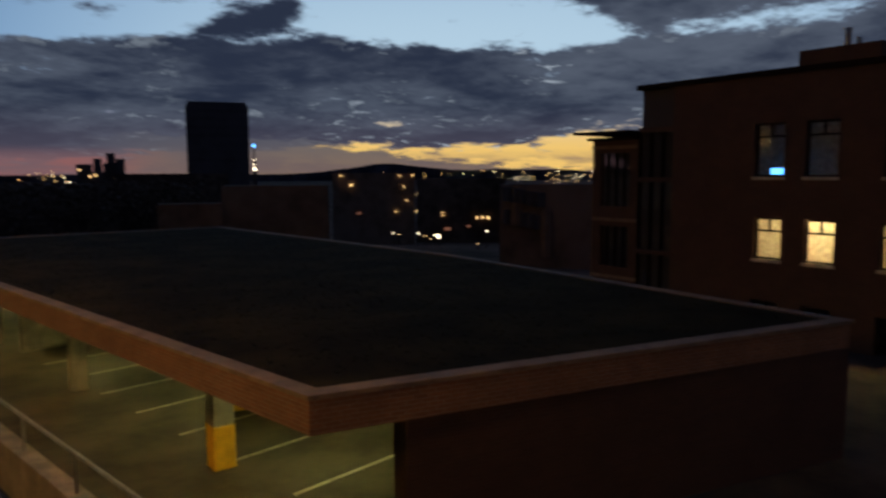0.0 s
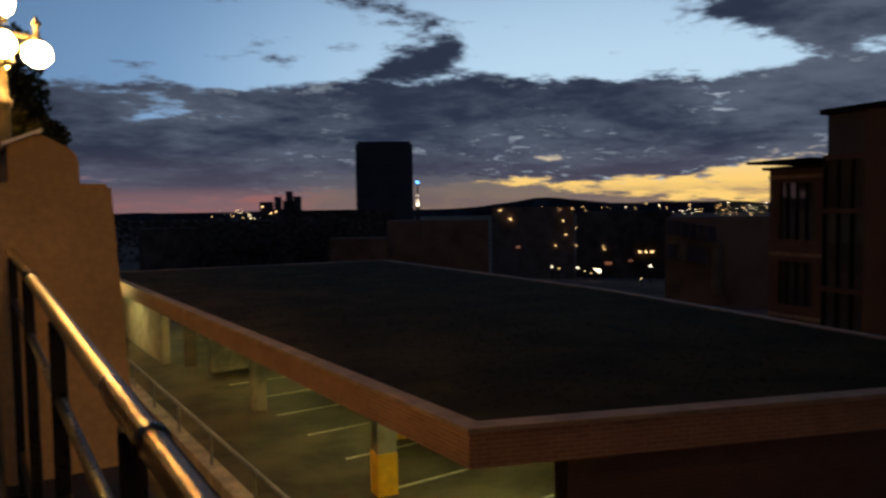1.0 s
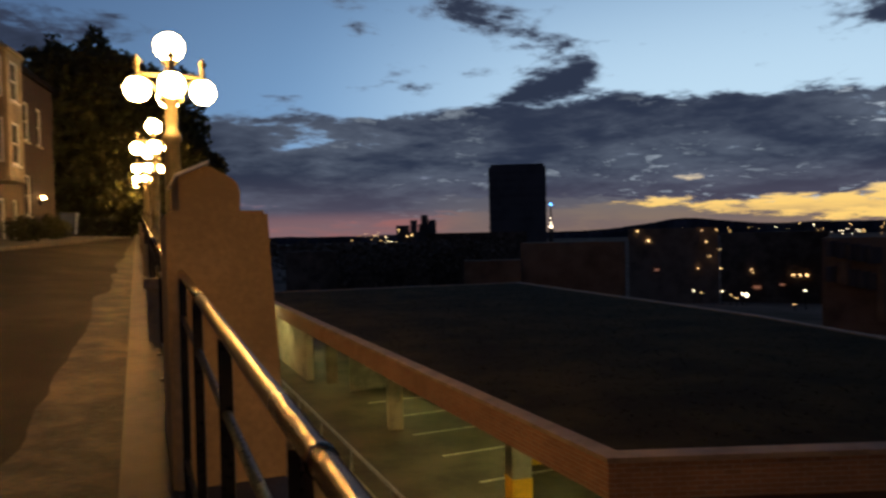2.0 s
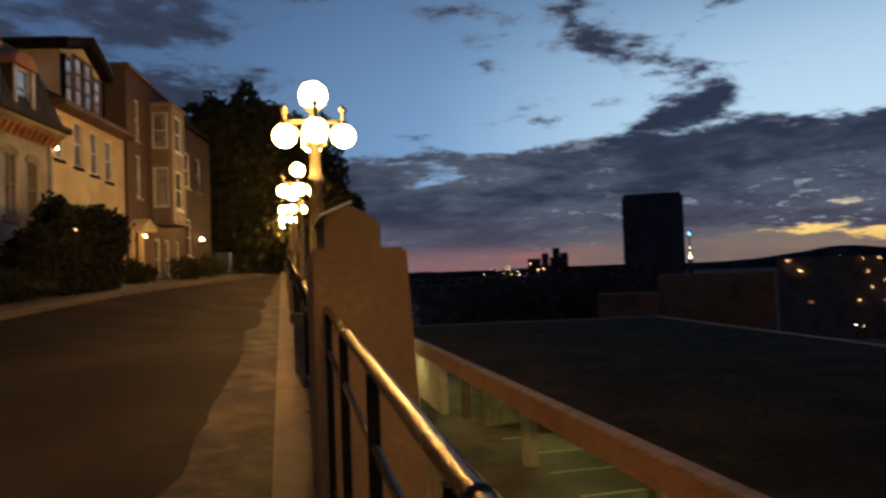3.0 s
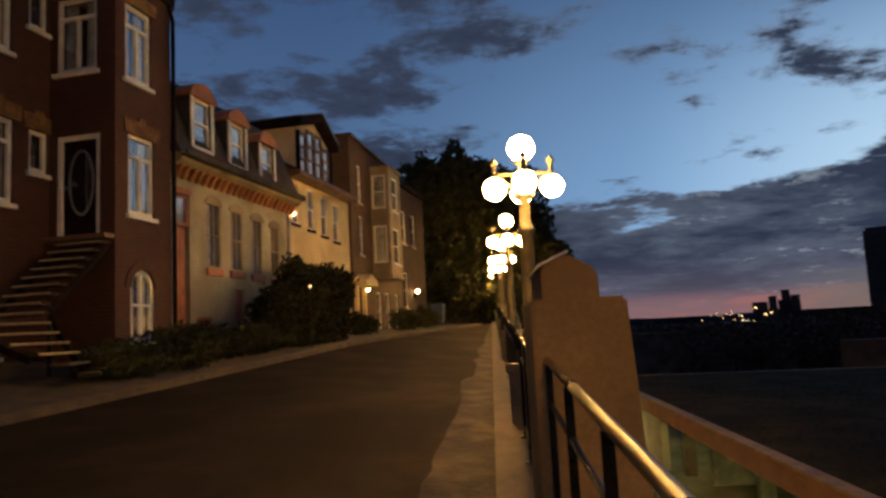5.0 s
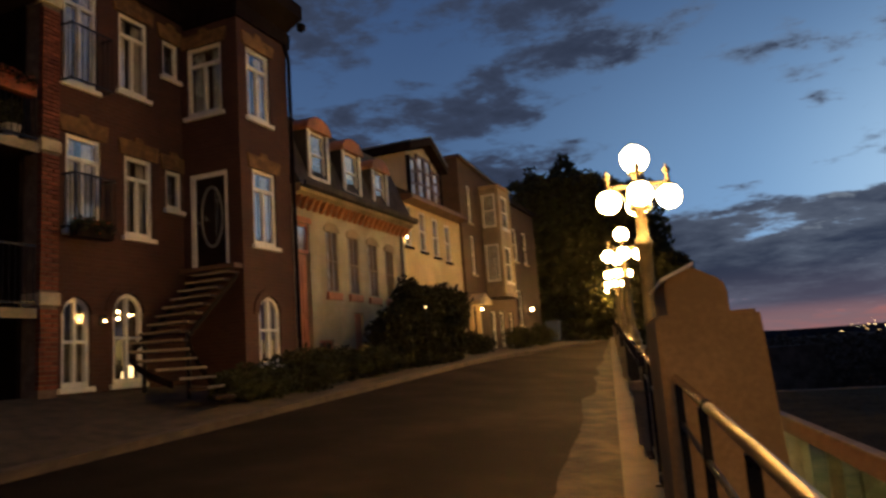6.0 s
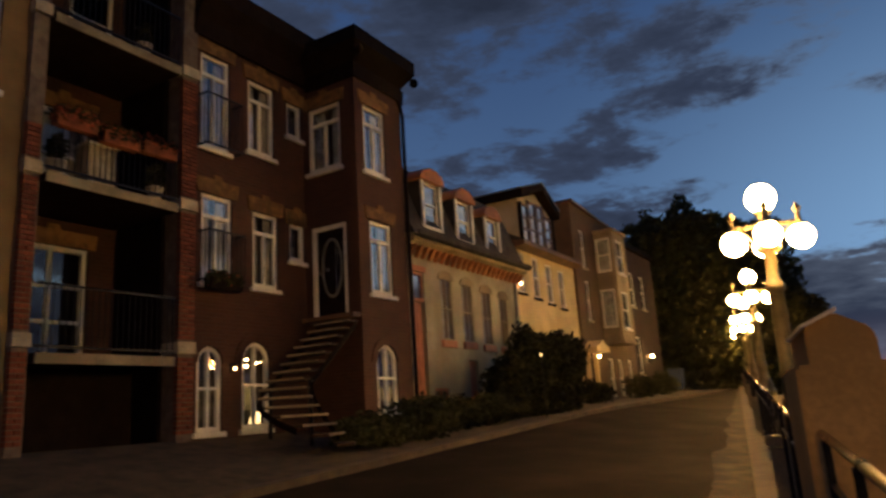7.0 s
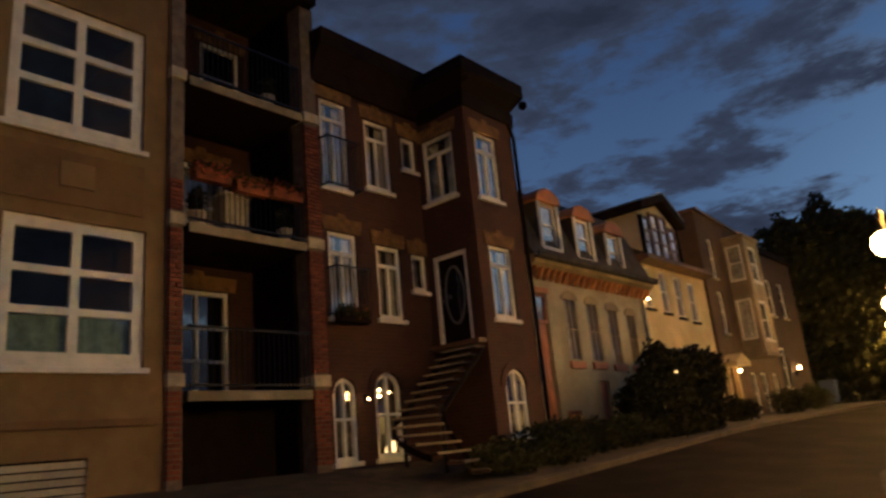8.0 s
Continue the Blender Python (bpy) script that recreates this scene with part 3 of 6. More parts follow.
            pts = [(yc + sgn * r * math.cos(a), zc + r * math.sin(a)) for a in [math.pi / 2 * i / 10 for i in range(11)]]
            pts += [(yc + sgn * r, z1)]
            prism(b, pts, "x", x - 0.24, x - 0.002)
            q = piece("arch_spandrel", b, arch_mat, thing)
            q.parent, q.matrix_parent_inverse = frame_ob, Matrix()
        b = bmesh.new()
        ri, ro = r, r + 0.17
        ang = [math.pi * i / 18 for i in range(19)]
        outline = [(yc + ro * math.cos(a), zc + ro * math.sin(a)) for a in ang] + [(yc + ri * math.cos(a), zc + ri * math.sin(a)) for a in ang[::-1]]
        prism(b, outline, "x", x + 0.002, x + 0.03)
        q = piece("arch_ring", b, arch_mat, thing)
        q.parent, q.matrix_parent_inverse = frame_ob, Matrix()
        b = bmesh.new()
        outline = [(yc + r * math.cos(a), zc + r * math.sin(a)) for a in ang] + [(yc + (r - 0.07) * math.cos(a), zc + (r - 0.07) * math.sin(a)) for a in ang[::-1]]
        prism(b, outline, "x", x - depth - 0.06, x - depth + 0.004)
        q = piece("arch_frame", b, joinery, thing)
        q.parent, q.matrix_parent_inverse = frame_ob, Matrix()
    return frame_ob


def bm_vert(b, side, x, off, y, z):
    return b.verts.new((y, x - off, z) if side else (x + off, y, z))


def shell(thing, x, y0, y1, z0, z1, mat, depth=7.0, floors=(), end_walls=True, top=True):
    """The rest of a house behind its front wall: end walls, back wall, floors and a ceiling."""
    b = bmesh.new()
    box(b, x - depth, x - depth + 0.2, y0, y1, z0, z1)
    piece("back_wall", b, mat, thing)
    for ya, yb in ((y0, y0 + 0.2), (y1 - 0.2, y1)):
        b = bmesh.new()
        box(b, x - depth + 0.2, x - 0.25, ya, yb, z0, z1)
        piece("end_wall", b, mat, thing)
    for z in floors:
        b = bmesh.new()
        box(b, x - depth + 0.2, x - 0.25, y0 + 0.2, y1 - 0.2, z - 0.12, z)
        piece("storey_floor", b, "room", thing)
    b = bmesh.new()
    box(b, x - 3.4, x - 3.3, y0 + 0.2, y1 - 0.2, z0 + 0.01, z1 - 0.01)
    piece("partition", b, "room", thing)


def downpipe(thing, x, y, z0, z1, mat="tin"):
    b = bmesh.new()
    tube(b, (x, y, z0), (x, y, z1 - 0.35), 0.045, sides=8)
    tube(b, (x, y, z1 - 0.35), (x - 0.02, y - 0.12, z1), 0.045, sides=8)
    piece("downpipe", b, mat, thing)


# red-brick house with a square bay
XR = -9.2
red = empty("brick_house", (XR, 11.5, 1.7), "dark red brick house with square bay and outside stair", "house")
holes_red = [(9.2, 9.9, 7.2, 9.12), (10.4, 11.12, 7.42, 9.0), (11.52, 11.96, 8.1, 8.88), (9.26, 9.98, 4.58, 6.28), (10.52, 11.2, 4.64, 6.18), (11.56, 12.0, 5.32, 6.12), (10.24, 10.94, 1.95, 3.56), (9.2, 9.76, 1.95, 3.44)]
b = bmesh.new()
pierced(b, XR - 0.25, XR, 8.95, 15.5, 1.2, 9.4, holes_red)
piece("front_wall", b, "red", red)
shell(red, XR, 8.95, 15.5, 1.2, 9.4, "red", floors=(1.7, 4.15, 6.9, 9.39))
for i, (y0, y1, z0, z1) in enumerate(holes_red):
    arched = i >= 6
    small = i in (2, 5)
    window(red, y0, y1, z0, z1, XR, cols=1 if small else 2, transom=0.0 if (small or arched) else 0.42, rows=2 if arched else 1, lintel="" if arched else "lintel", arch=arched, curtain="" if small or arched else "curtain", glazing="plainglass" if i == 7 else "glass", lintel_h=0.3, bar=0.05)

# the bay
XB, YB0, YB1 = -7.75, 12.05, 13.78
holes_bay = [(12.34, 13.12, 7.18, 8.72), (12.42, 13.2, 4.52, 6.1), (12.48, 13.2, 2.1, 3.47)]
b = bmesh.new()
pierced(b, XB - 0.25, XB, YB0, YB1, 1.2, 9.25, holes_bay)
piece("bay_front_wall", b, "red", red)
side_holes = [(-9.05, -8.16, 7.3, 8.8), (-9.02, -8.08, 4.12, 6.05)]
b = bmesh.new()
pierced(b, YB0, YB0 + 0.25, XR, XB - 0.25, 1.2, 9.25, side_holes, side=True)
piece("bay_side_wall", b, "red", red)
b = bmesh.new()
box(b, XR, XB - 0.25, YB1 - 0.25, YB1, 1.2, 9.25)
piece("bay_far_wall", b, "red", red)
for z in (1.7, 4.1, 6.9, 9.2):
    b = bmesh.new()
    box(b, XR, XB - 0.25, YB0 + 0.25, YB1 - 0.25, z - 0.12, z)
    piece("bay_floor", b, "room", red)
for i, (y0, y1, z0, z1) in enumerate(holes_bay):
    window(red, y0, y1, z0, z1, XB, cols=2, transom=0.0 if i == 2 else 0.42, rows=2 if i == 2 else 1, lintel="" if i == 2 else "lintel", arch=i == 2, curtain="curtain", bar=0.05)
window(red, -9.05, -8.16, 7.3, 8.8, YB0, cols=2, transom=0.4, lintel="lintel", side=True, bar=0.05, curtain="curtain")

# door with an oval light, at the head of the stair
b = bmesh.new()
for x0, x1, z0, z1 in ((-9.02, -8.93, 4.12, 6.05), (-8.17, -8.08, 4.12, 6.05), (-8.93, -8.17, 5.96, 6.05)):
    box(b, x0, x1, YB0 + 0.02, YB0 + 0.14, z0, z1)
door = piece("front_door", b, "white", red, "dark door with an oval light in a white frame")
b = bmesh.new()
box(b, -8.93, -8.17, YB0 + 0.07, YB0 + 0.12, 4.14, 5.96, 0.006)
q = piece("door_leaf", b, "darkwood", red)
q.parent, q.matrix_parent_inverse = door, Matrix()
b = bmesh.new()
ang = [6.28318 * i / 28 for i in range(28)]
cx, cz = -8.53, 5.14
outer = [(cx + 0.28 * math.cos(a), cz + 0.64 * math.sin(a)) for a in ang]
inner = [(cx + 0.24 * math.cos(a), cz + 0.59 * math.sin(a)) for a in ang]
vo = [[b.verts.new((p, yy, z)) for p, z in ring_] for ring_, yy in ((outer, YB0 + 0.07), (outer, YB0 + 0.045), (inner, YB0 + 0.045), (inner, YB0 + 0.07))]
for r0, r1 in zip(vo, vo[1:]):
    for i in range(28):
        b.faces.new((r0[i], r0[(i + 1) % 28], r1[(i + 1) % 28], r1[i]))
q = piece("oval_frame", b, "tin", red)
q.parent, q.matrix_parent_inverse = door, Matrix()
b = bmesh.new()
prism(b, inner, "y", YB0 + 0.058, YB0 + 0.066)
q = piece("oval_glass", b, "glass", red)
q.parent, q.matrix_parent_inverse = door, Matrix()
b = bmesh.new()
ball(b, (-8.86, YB0 + 0.03, 5.05), 0.035, 10)
q = piece("door_knob", b, "tin", red)
q.parent, q.matrix_parent_inverse = door, Matrix()

# dark cornice over house and bay, with brackets
b = bmesh.new()
prism(b, [(XR - 0.6, 9.4), (XR + 0.10, 9.4), (XR + 0.16, 9.75), (XR + 0.42, 10.1), (XR + 0.46, 10.45), (XR - 0.6, 10.55)], "y", 8.97, 15.5)
piece("cornice", b, "darkwood", red)
b = bmesh.new()
lo = [(XR + 0.1, YB0 - 0.05), (XB + 0.05, YB0 - 0.05), (XB + 0.05, YB1 + 0.05), (XR + 0.1, YB1 + 0.05)]
hi = [(XR + 0.1, YB0 - 0.36), (XB + 0.36, YB0 - 0.36), (XB + 0.36, YB1 + 0.2), (XR + 0.1, YB1 + 0.2)]
rings = [[b.verts.new((x, y, z)) for x, y in o] for o, z in ((lo, 9.25), (lo, 9.6), (hi, 9.9), (hi, 10.22), ([(XR, YB0), (XR + 0.5, YB0 + 0.3), (XR + 0.5, YB1 - 0.3), (XR, YB1)], 10.45))]
for p, q in zip(rings, rings[1:]):
    for i in range(4):
        b.faces.new((p[i], p[(i + 1) % 4], q[(i + 1) % 4], q[i]))
b.faces.new(rings[0][::-1])
b.faces.new(rings[-1])
piece("bay_cornice", b, "darkwood", red)
for x, y in ((XB + 0.2, YB0 - 0.2), (XB + 0.2, YB1 + 0.2)):
    b = bmesh.new()
    ball(b, (x + 0.12, y, 9.72), 0.11, 12)
    piece("cornice_boss", b, "darkwood", red, smooth_faces=True)
b = bmesh.new()
box(b, XR - 7, XR - 0.6, 8.95, 15.5, 10.0, 10.2)
piece("flat_roof", b, "slate", red)
downpipe(red, XB + 0.06, YB1 + 0.02, 1.4, 9.25, "darkwood")

# stair: an upper flight along the wall, and a lower one that swings out to the garden
stair = empty("outside_stair", (-8.0, 11.0, 1.6), "open timber stair rising to a front door", "stair")
treads = []
z, rise = 3.93, 0.162
for i in range(8):
    treads.append((Vector((-8.24, 11.82 - 0.19 * i, z - rise * i)), 0.0))
p, heading = Vector((-8.24, 11.82 - 0.19 * 7, z - rise * 7)), 0.0
for i in range(7):
    heading += 19
    p = p + Vector((0.27 * math.sin(radians(heading)), -0.22 * math.cos(radians(heading)), -rise))
    treads.append((p.copy(), heading))
edge_in, edge_out = [], []
for p, h in treads:
    a = radians(h)
    along = Vector((math.sin(a), -math.cos(a), 0))
    across = Vector((math.cos(a), math.sin(a), 0))
    b = bmesh.new()
    c = [p + across * sx * 0.46 + along * sy * 0.14 for sx, sy in ((-1, -1), (1, -1), (1, 1), (-1, 1))]
    lo = [b.verts.new((q.x, q.y, q.z - 0.045)) for q in c]
    hi = [b.verts.new((q.x, q.y, q.z)) for q in c]
    b.faces.new(lo[::-1])
    b.faces.new(hi)
    for i in range(4):
        b.faces.new((lo[i], lo[(i + 1) % 4], hi[(i + 1) % 4], hi[i]))
    tr = piece("tread", b, "stairwood", stair)
    # Pale nosing strip paints the lit front edge of the tread.
    b = bmesh.new()
    c = [p + across * sx * 0.46 + along * f for sx, f in ((-1, 0.142), (1, 0.142), (1, 0.16), (-1, 0.16))]
    prism(b, [(q.x, q.y) for q in c], "z", p.z - 0.035, p.z + 0.004)
    q = piece("nosing", b, "oriel", stair, "pale nosing, the tread's lit edge put into colour")
    q.parent, q.matrix_parent_inverse = tr, Matrix()
    edge_in.append(p - across * 0.49)
    edge_out.append(p + across * 0.49)
for edge in (edge_in[:-2], edge_out[:-1]):
    b = bmesh.new()
    rows4 = []
    for q0 in edge:
        rows4.append([b.verts.new(q0 + Vector(o)) for o in ((0, 0, -0.15), (0.03, 0.02, -0.15), (0.03, 0.02, -0.05), (0, 0, -0.05))])
    for r0, r1 in zip(rows4, rows4[1:]):
        for i in range(4):
            b.faces.new((r0[i], r0[(i + 1) % 4], r1[(i + 1) % 4], r1[i]))
    b.faces.new(rows4[0])
    b.faces.new(rows4[-1][::-1])
    piece("stringer", b, "darkwood", stair)
b = bmesh.new()
box(b, -9.1, -7.76, 11.78, 12.04, 4.0, 4.09)
piece("landing", b, "brownwood", stair)
for q0 in (edge_in[7], edge_out[7]):
    b = bmesh.new()
    tube(b, (q0.x, q0.y, 1.5), (q0.x, q0.y, q0.z - 0.05), 0.04, sides=8)
    piece("stair_post", b, "iron", stair)

# balcony bay between brick piers
bal = empty("balcony_house", (XR, 7.4, 1.7), "brick house front with three deep recessed balconies", "house")
for y0, y1 in ((6.0, 6.26), (8.72, 9.07)):
    b = bmesh.new()
    box(b, XR - 0.3, XR + 0.08, y0 + 0.012, y1 - 0.012, 1.2, 11.0)
    piece("brick_pier_core", b, "mortar", bal)
    for zz in (3.28, 5.82, 8.4):
        b = bmesh.new()
        box(b, XR - 0.3, XR + 0.13, y0 - 0.01, y1 + 0.01, zz, zz + 0.2, 0.012)
        piece("stone_block", b, "stone", bal)
XK = XR - 1.6
holes_bal = [(6.8, 8.1, 3.22, 5.25), (7.0, 8.0, 6.05, 7.75), (7.5, 8.4, 9.0, 10.5), (6.8, 7.9, 1.7, 2.9)]
b = bmesh.new()
pierced(b, XK - 0.2, XK, 6.0, 8.95, 1.2, 11.2, holes_bal)
piece("recess_wall", b, "red", bal)
shell(bal, XK, 6.0, 8.95, 1.2, 11.2, "red", depth=5.4, floors=(1.7, 3.2, 5.9, 8.5))
# Recess sides get the dark timber colour to deepen the shade between the piers.
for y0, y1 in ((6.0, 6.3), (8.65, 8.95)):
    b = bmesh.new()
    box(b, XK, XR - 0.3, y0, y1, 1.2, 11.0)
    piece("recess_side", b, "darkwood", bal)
for i, (y0, y1, z0, z1) in enumerate(holes_bal):
    window(bal, y0, y1, z0, z1, XK, cols=2 if i == 0 else 1, rows=3 if i == 0 else 2, lintel="lintel" if i < 3 else "", bar=0.06, sill=i > 0, curtain="curtain" if i == 1 else "")
for k, z in enumerate((3.2, 5.85, 8.45)):
    balcony = None
    # Slab coloured dark for its shaded underside; only the edge keeps concrete.
    b = bmesh.new()
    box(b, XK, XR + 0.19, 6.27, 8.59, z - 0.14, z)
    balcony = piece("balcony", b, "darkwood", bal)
    b = bmesh.new()
    box(b, XR + 0.193, XR + 0.22, 6.27, 8.59, z - 0.15, z + 0.01, 0.006)
    q = piece("slab_edge", b, "concrete", bal)
    q.parent, q.matrix_parent_inverse = balcony, Matrix()
    b = bmesh.new()
    for zz in (z + 0.08, z + 0.98):
        box(b, XR + 0.14, XR + 0.18, 6.27, 8.59, zz, zz + 0.035)
    q = piece("balcony_rail", b, "iron", bal)
    q.parent, q.matrix_parent_inverse = balcony, Matrix()
    b0 = bmesh.new()
    tube(b0, (XR + 0.16, 0, z + 0.1), (XR + 0.16, 0, z + 0.98), 0.009, sides=6)
    first = piece("baluster", b0, "iron", bal)
    first.parent, first.matrix_parent_inverse = balcony, Matrix()
    first.location = (0, 6.42, 0)
    for i in range(1, 22):
        c = first.copy()
        scene.collection.objects.link(c)
        c.location = (0, 6.42 + 0.102 * i, 0)
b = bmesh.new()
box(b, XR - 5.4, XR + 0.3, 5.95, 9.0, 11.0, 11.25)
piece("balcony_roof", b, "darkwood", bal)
# Ground-floor panel, also coloured dark to hold the recess in shade.
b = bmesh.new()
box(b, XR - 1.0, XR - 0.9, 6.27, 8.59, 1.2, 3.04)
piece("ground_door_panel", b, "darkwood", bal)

# stuccoed end house with large grid windows
stu = empty("stucco_house", (XR, 2.0, 1.6), "ochre stucco house with large white grid windows", "house")
holes_stu = [(3.64, 5.6, 6.95, 9.06), (3.72, 5.68, 3.56, 5.64), (-0.4, 1.6, 6.95, 9.1), (-0.4, 1.6, 3.46, 5.62), (3.0, 4.95, 1.35, 2.35)]
b = bmesh.new()
pierced(b, XR - 0.25, XR, -3.0, 6.0, 0.9, 11.0, holes_stu)
piece("front_wall", b, "stucco", stu)
shell(stu, XR, -3.0, 6.0, 0.9, 11.0, "stucco", floors=(1.3, 3.1, 6.4, 9.6))
for y0, y1, z0, z1 in holes_stu[:4]:
    window(stu, y0, y1, z0, z1, XR, cols=2, rows=3, bar=0.11, sill_mat="white", curtain="green_curtain" if z0 < 4 and y0 > 3 else "", depth=0.06, glazing="plainglass", label="white timber grid window of six panes")
for z0, z1 in ((5.86, 6.68),):
    b = bmesh.new()
    box(b, XR + 0.003, XR + 0.03, 3.3, 5.62, z0, z1, 0.006)
    piece("brown_panel", b, "stucco2", stu, "brown stucco panel between the windows")
b = bmesh.new()
box(b, XR + 0.031, XR + 0.06, 4.38, 4.86, 6.12, 6.5, 0.01)
piece("vent_cover", b, "stucco", stu)
b = bmesh.new()
box(b, XR + 0.003, XR + 0.05, -3.0, 5.98, 2.74, 2.86, 0.02)
piece("string_course", b, "stucco2", stu)
for i in range(9):
    b = bmesh.new()
    prism(b, [(XR - 0.12, 1.37 + 0.108 * i), (XR - 0.02, 1.37 + 0.108 * i), (XR - 0.06, 1.46 + 0.108 * i), (XR - 0.14, 1.46 + 0.108 * i)], "y", 3.0, 4.95)
    piece("louvre_slat", b, "greyw", stu)
b = bmesh.new()
box(b, XR - 0.22, XR - 0.16, 3.0, 4.95, 1.35, 2.35)
piece("louvre_backing", b, "darkwood", stu)
b = bmesh.new()
box(b, XR - 7, XR + 0.25, -3.0, 6.0, 11.0, 11.3)
piece("house_roof", b, "darkwood", stu)

# grey rendered cottage with mansard and three dormers
XG = -9.0
grey = empty("mansard_cottage", (XG, 18.8, 1.9), "grey rendered cottage with slate mansard and salmon woodwork", "house")
holes_g = [(17.18, 17.8, 3.93, 5.66), (18.36, 18.98, 3.93, 5.63), (19.54, 20.16, 3.9, 5.55), (20.7, 21.28, 3.88, 5.48), (15.76, 16.38, 2.2, 5.66), (16.65, 17.36, 2.05, 2.65), (18.55, 19.06, 1.95, 3.42)]
b = bmesh.new()
pierced(b, XG - 0.25, XG, 15.5, 22.2, 1.3, 6.35, holes_g)
piece("front_wall", b, "greyw", grey)
shell(grey, XG, 15.5, 22.2, 1.3, 6.35, "greyw", floors=(1.8, 3.6, 6.34))
for i, (y0, y1, z0, z1) in enumerate(holes_g[:4]):
    window(grey, y0, y1, z0, z1, XG, cols=2, rows=2, bar=0.03, joinery="oriel", sill_mat="salmon", sill_h=0.2, curtain="net", depth=0.015)
    b = bmesh.new()
    c = (y0 + y1) / 2
    r = (y1 - y0) / 2
    prism(b, [(c + (r + 0.1) * math.cos(a), z1 - 0.06 + 0.26 * math.sin(a)) for a in [math.pi * k / 10 for k in range(11)]], "x", XG + 0.002, XG + 0.03)
    piece("window_head", b, "oriel", grey)
window(grey, 15.76, 16.38, 4.88, 5.66, XG, cols=1, bar=0.05, joinery="salmon", sill=False, curtain="net", name="transom_light")
b = bmesh.new()
box(b, XG - 0.17, XG - 0.1, 15.78, 16.36, 2.2, 4.86, 0.008)
dr = piece("front_door", b, "salmon", grey, "tall salmon painted door")
for z0, z1 in ((2.25, 3.2), (3.35, 4.55)):
    for y0 in (15.84, 16.1):
        b = bmesh.new()
        box(b, XG - 0.099, XG - 0.08, y0, y0 + 0.2, z0, z1, 0.006)
        q = piece("door_panel", b, "salmon", grey)
        q.parent, q.matrix_parent_inverse = dr, Matrix()
b = bmesh.new()
box(b, XG + 0.002, XG + 0.04, 15.68, 16.46, 5.662, 5.82, 0.008)
piece("door_head", b, "salmon", grey)
window(grey, 16.65, 17.36, 2.05, 2.65, XG, cols=2, bar=0.05, joinery="salmon", sill=False)
b = bmesh.new()
box(b, XG - 0.15, XG - 0.08, 18.57, 19.04, 1.95, 3.4, 0.008)
piece("cellar_door", b, "salmon", grey, "low salmon door")
b = bmesh.new()
prism(b, [(XG - 0.2, 6.1), (XG + 0.06, 6.1), (XG + 0.1, 6.28), (XG + 0.36, 6.38), (XG + 0.4, 6.56), (XG - 0.2, 6.6)], "y", 15.5, 22.25)
piece("eaves_cornice", b, "oriel", grey, "beige painted eaves cornice")
b = bmesh.new()
prism(b, [(XG + 0.36, 6.58), (XG + 0.38, 6.47), (XG + 0.46, 6.45), (XG + 0.53, 6.5), (XG + 0.53, 6.62), (XG + 0.5, 6.62), (XG + 0.49, 6.52), (XG + 0.42, 6.5)], "y", 15.5, 22.3)
piece("gutter", b, "slate", grey, "dark metal gutter")
for i in range(22):
    b = bmesh.new()
    y = 15.65 + 0.305 * i
    prism(b, [(XG + 0.03, 6.02), (XG + 0.1, 6.02), (XG + 0.3, 6.3), (XG + 0.06, 6.3)], "y", y, y + 0.1)
    piece("eaves_bracket", b, "orange", grey)
b = bmesh.new()
prism(b, [(XG - 0.05, 6.6), (XG + 0.36, 6.57), (XG + 0.3, 6.72), (XG - 0.55, 8.75), (XG - 3.3, 9.4), (XG - 6.9, 8.2), (XG - 6.9, 6.35), (XG - 0.05, 6.35)], "y", 15.5, 22.2)
piece("mansard_roof", b, "slate", grey)


def dormer(thing, y, x, z0, w=1.0, h=1.52):
    ya, yb = y - w / 2, y + w / 2
    b = bmesh.new()
    for p0, p1 in ((ya, ya + 0.1), (yb - 0.1, yb)):
        prism(b, [(x, z0), (x, z0 + h), (x - 1.35, z0 + h), (x - 1.35, z0)], "y", p0, p1)
    box(b, x - 1.1, x - 0.001, ya + 0.1, yb - 0.1, z0, z0 + 0.08)
    body = piece("dormer", b, "slate", thing)
    b = bmesh.new()
    r = w / 2 + 0.06
    prism(b, [(y + r * math.cos(a), z0 + h + 0.36 * math.sin(a)) for a in [math.pi * k / 14 for k in range(15)]], "x", x - 1.3, x - 0.402)
    q = piece("dormer_vault", b, "slate", thing)
    q.parent, q.matrix_parent_inverse = body, Matrix()
    b = bmesh.new()
    arc = [math.pi * k / 14 for k in range(15)]
    prism(b, [(y + (r + 0.05) * math.cos(a), z0 + h + 0.005 + 0.40 * math.sin(a)) for a in arc], "x", x - 0.40, x + 0.10)
    q = piece("dormer_hood", b, "orange", thing, "orange rounded dormer hood")
    q.parent, q.matrix_parent_inverse = body, Matrix()
    for p0 in (ya - 0.03, yb - 0.09):
        b = bmesh.new()
        box(b, x + 0.002, x + 0.05, p0, p0 + 0.12, z0 + 0.02, z0 + h, 0.008)
        q = piece("dormer_jamb", b, "white", thing)
        q.parent, q.matrix_parent_inverse = body, Matrix()
    win = window(thing, ya + 0.1, yb - 0.1, z0 + 0.08, z0 + h, x, cols=1, rows=2, bar=0.045, depth=0.03, sill=True, curtain="net")
    b = bmesh.new()
    box(b, x - 0.9, x - 0.8, ya + 0.1, yb - 0.1, z0 + 0.08, z0 + h)
    q = piece("dormer_back", b, "room", thing)
    q.parent, q.matrix_parent_inverse = body, Matrix()


for y, z0, h in ((16.66, 6.84, 1.34), (18.44, 6.76, 1.28), (20.2, 6.64, 1.22)):
    dormer(grey, y, XG + 0.2, z0, 0.98, h)
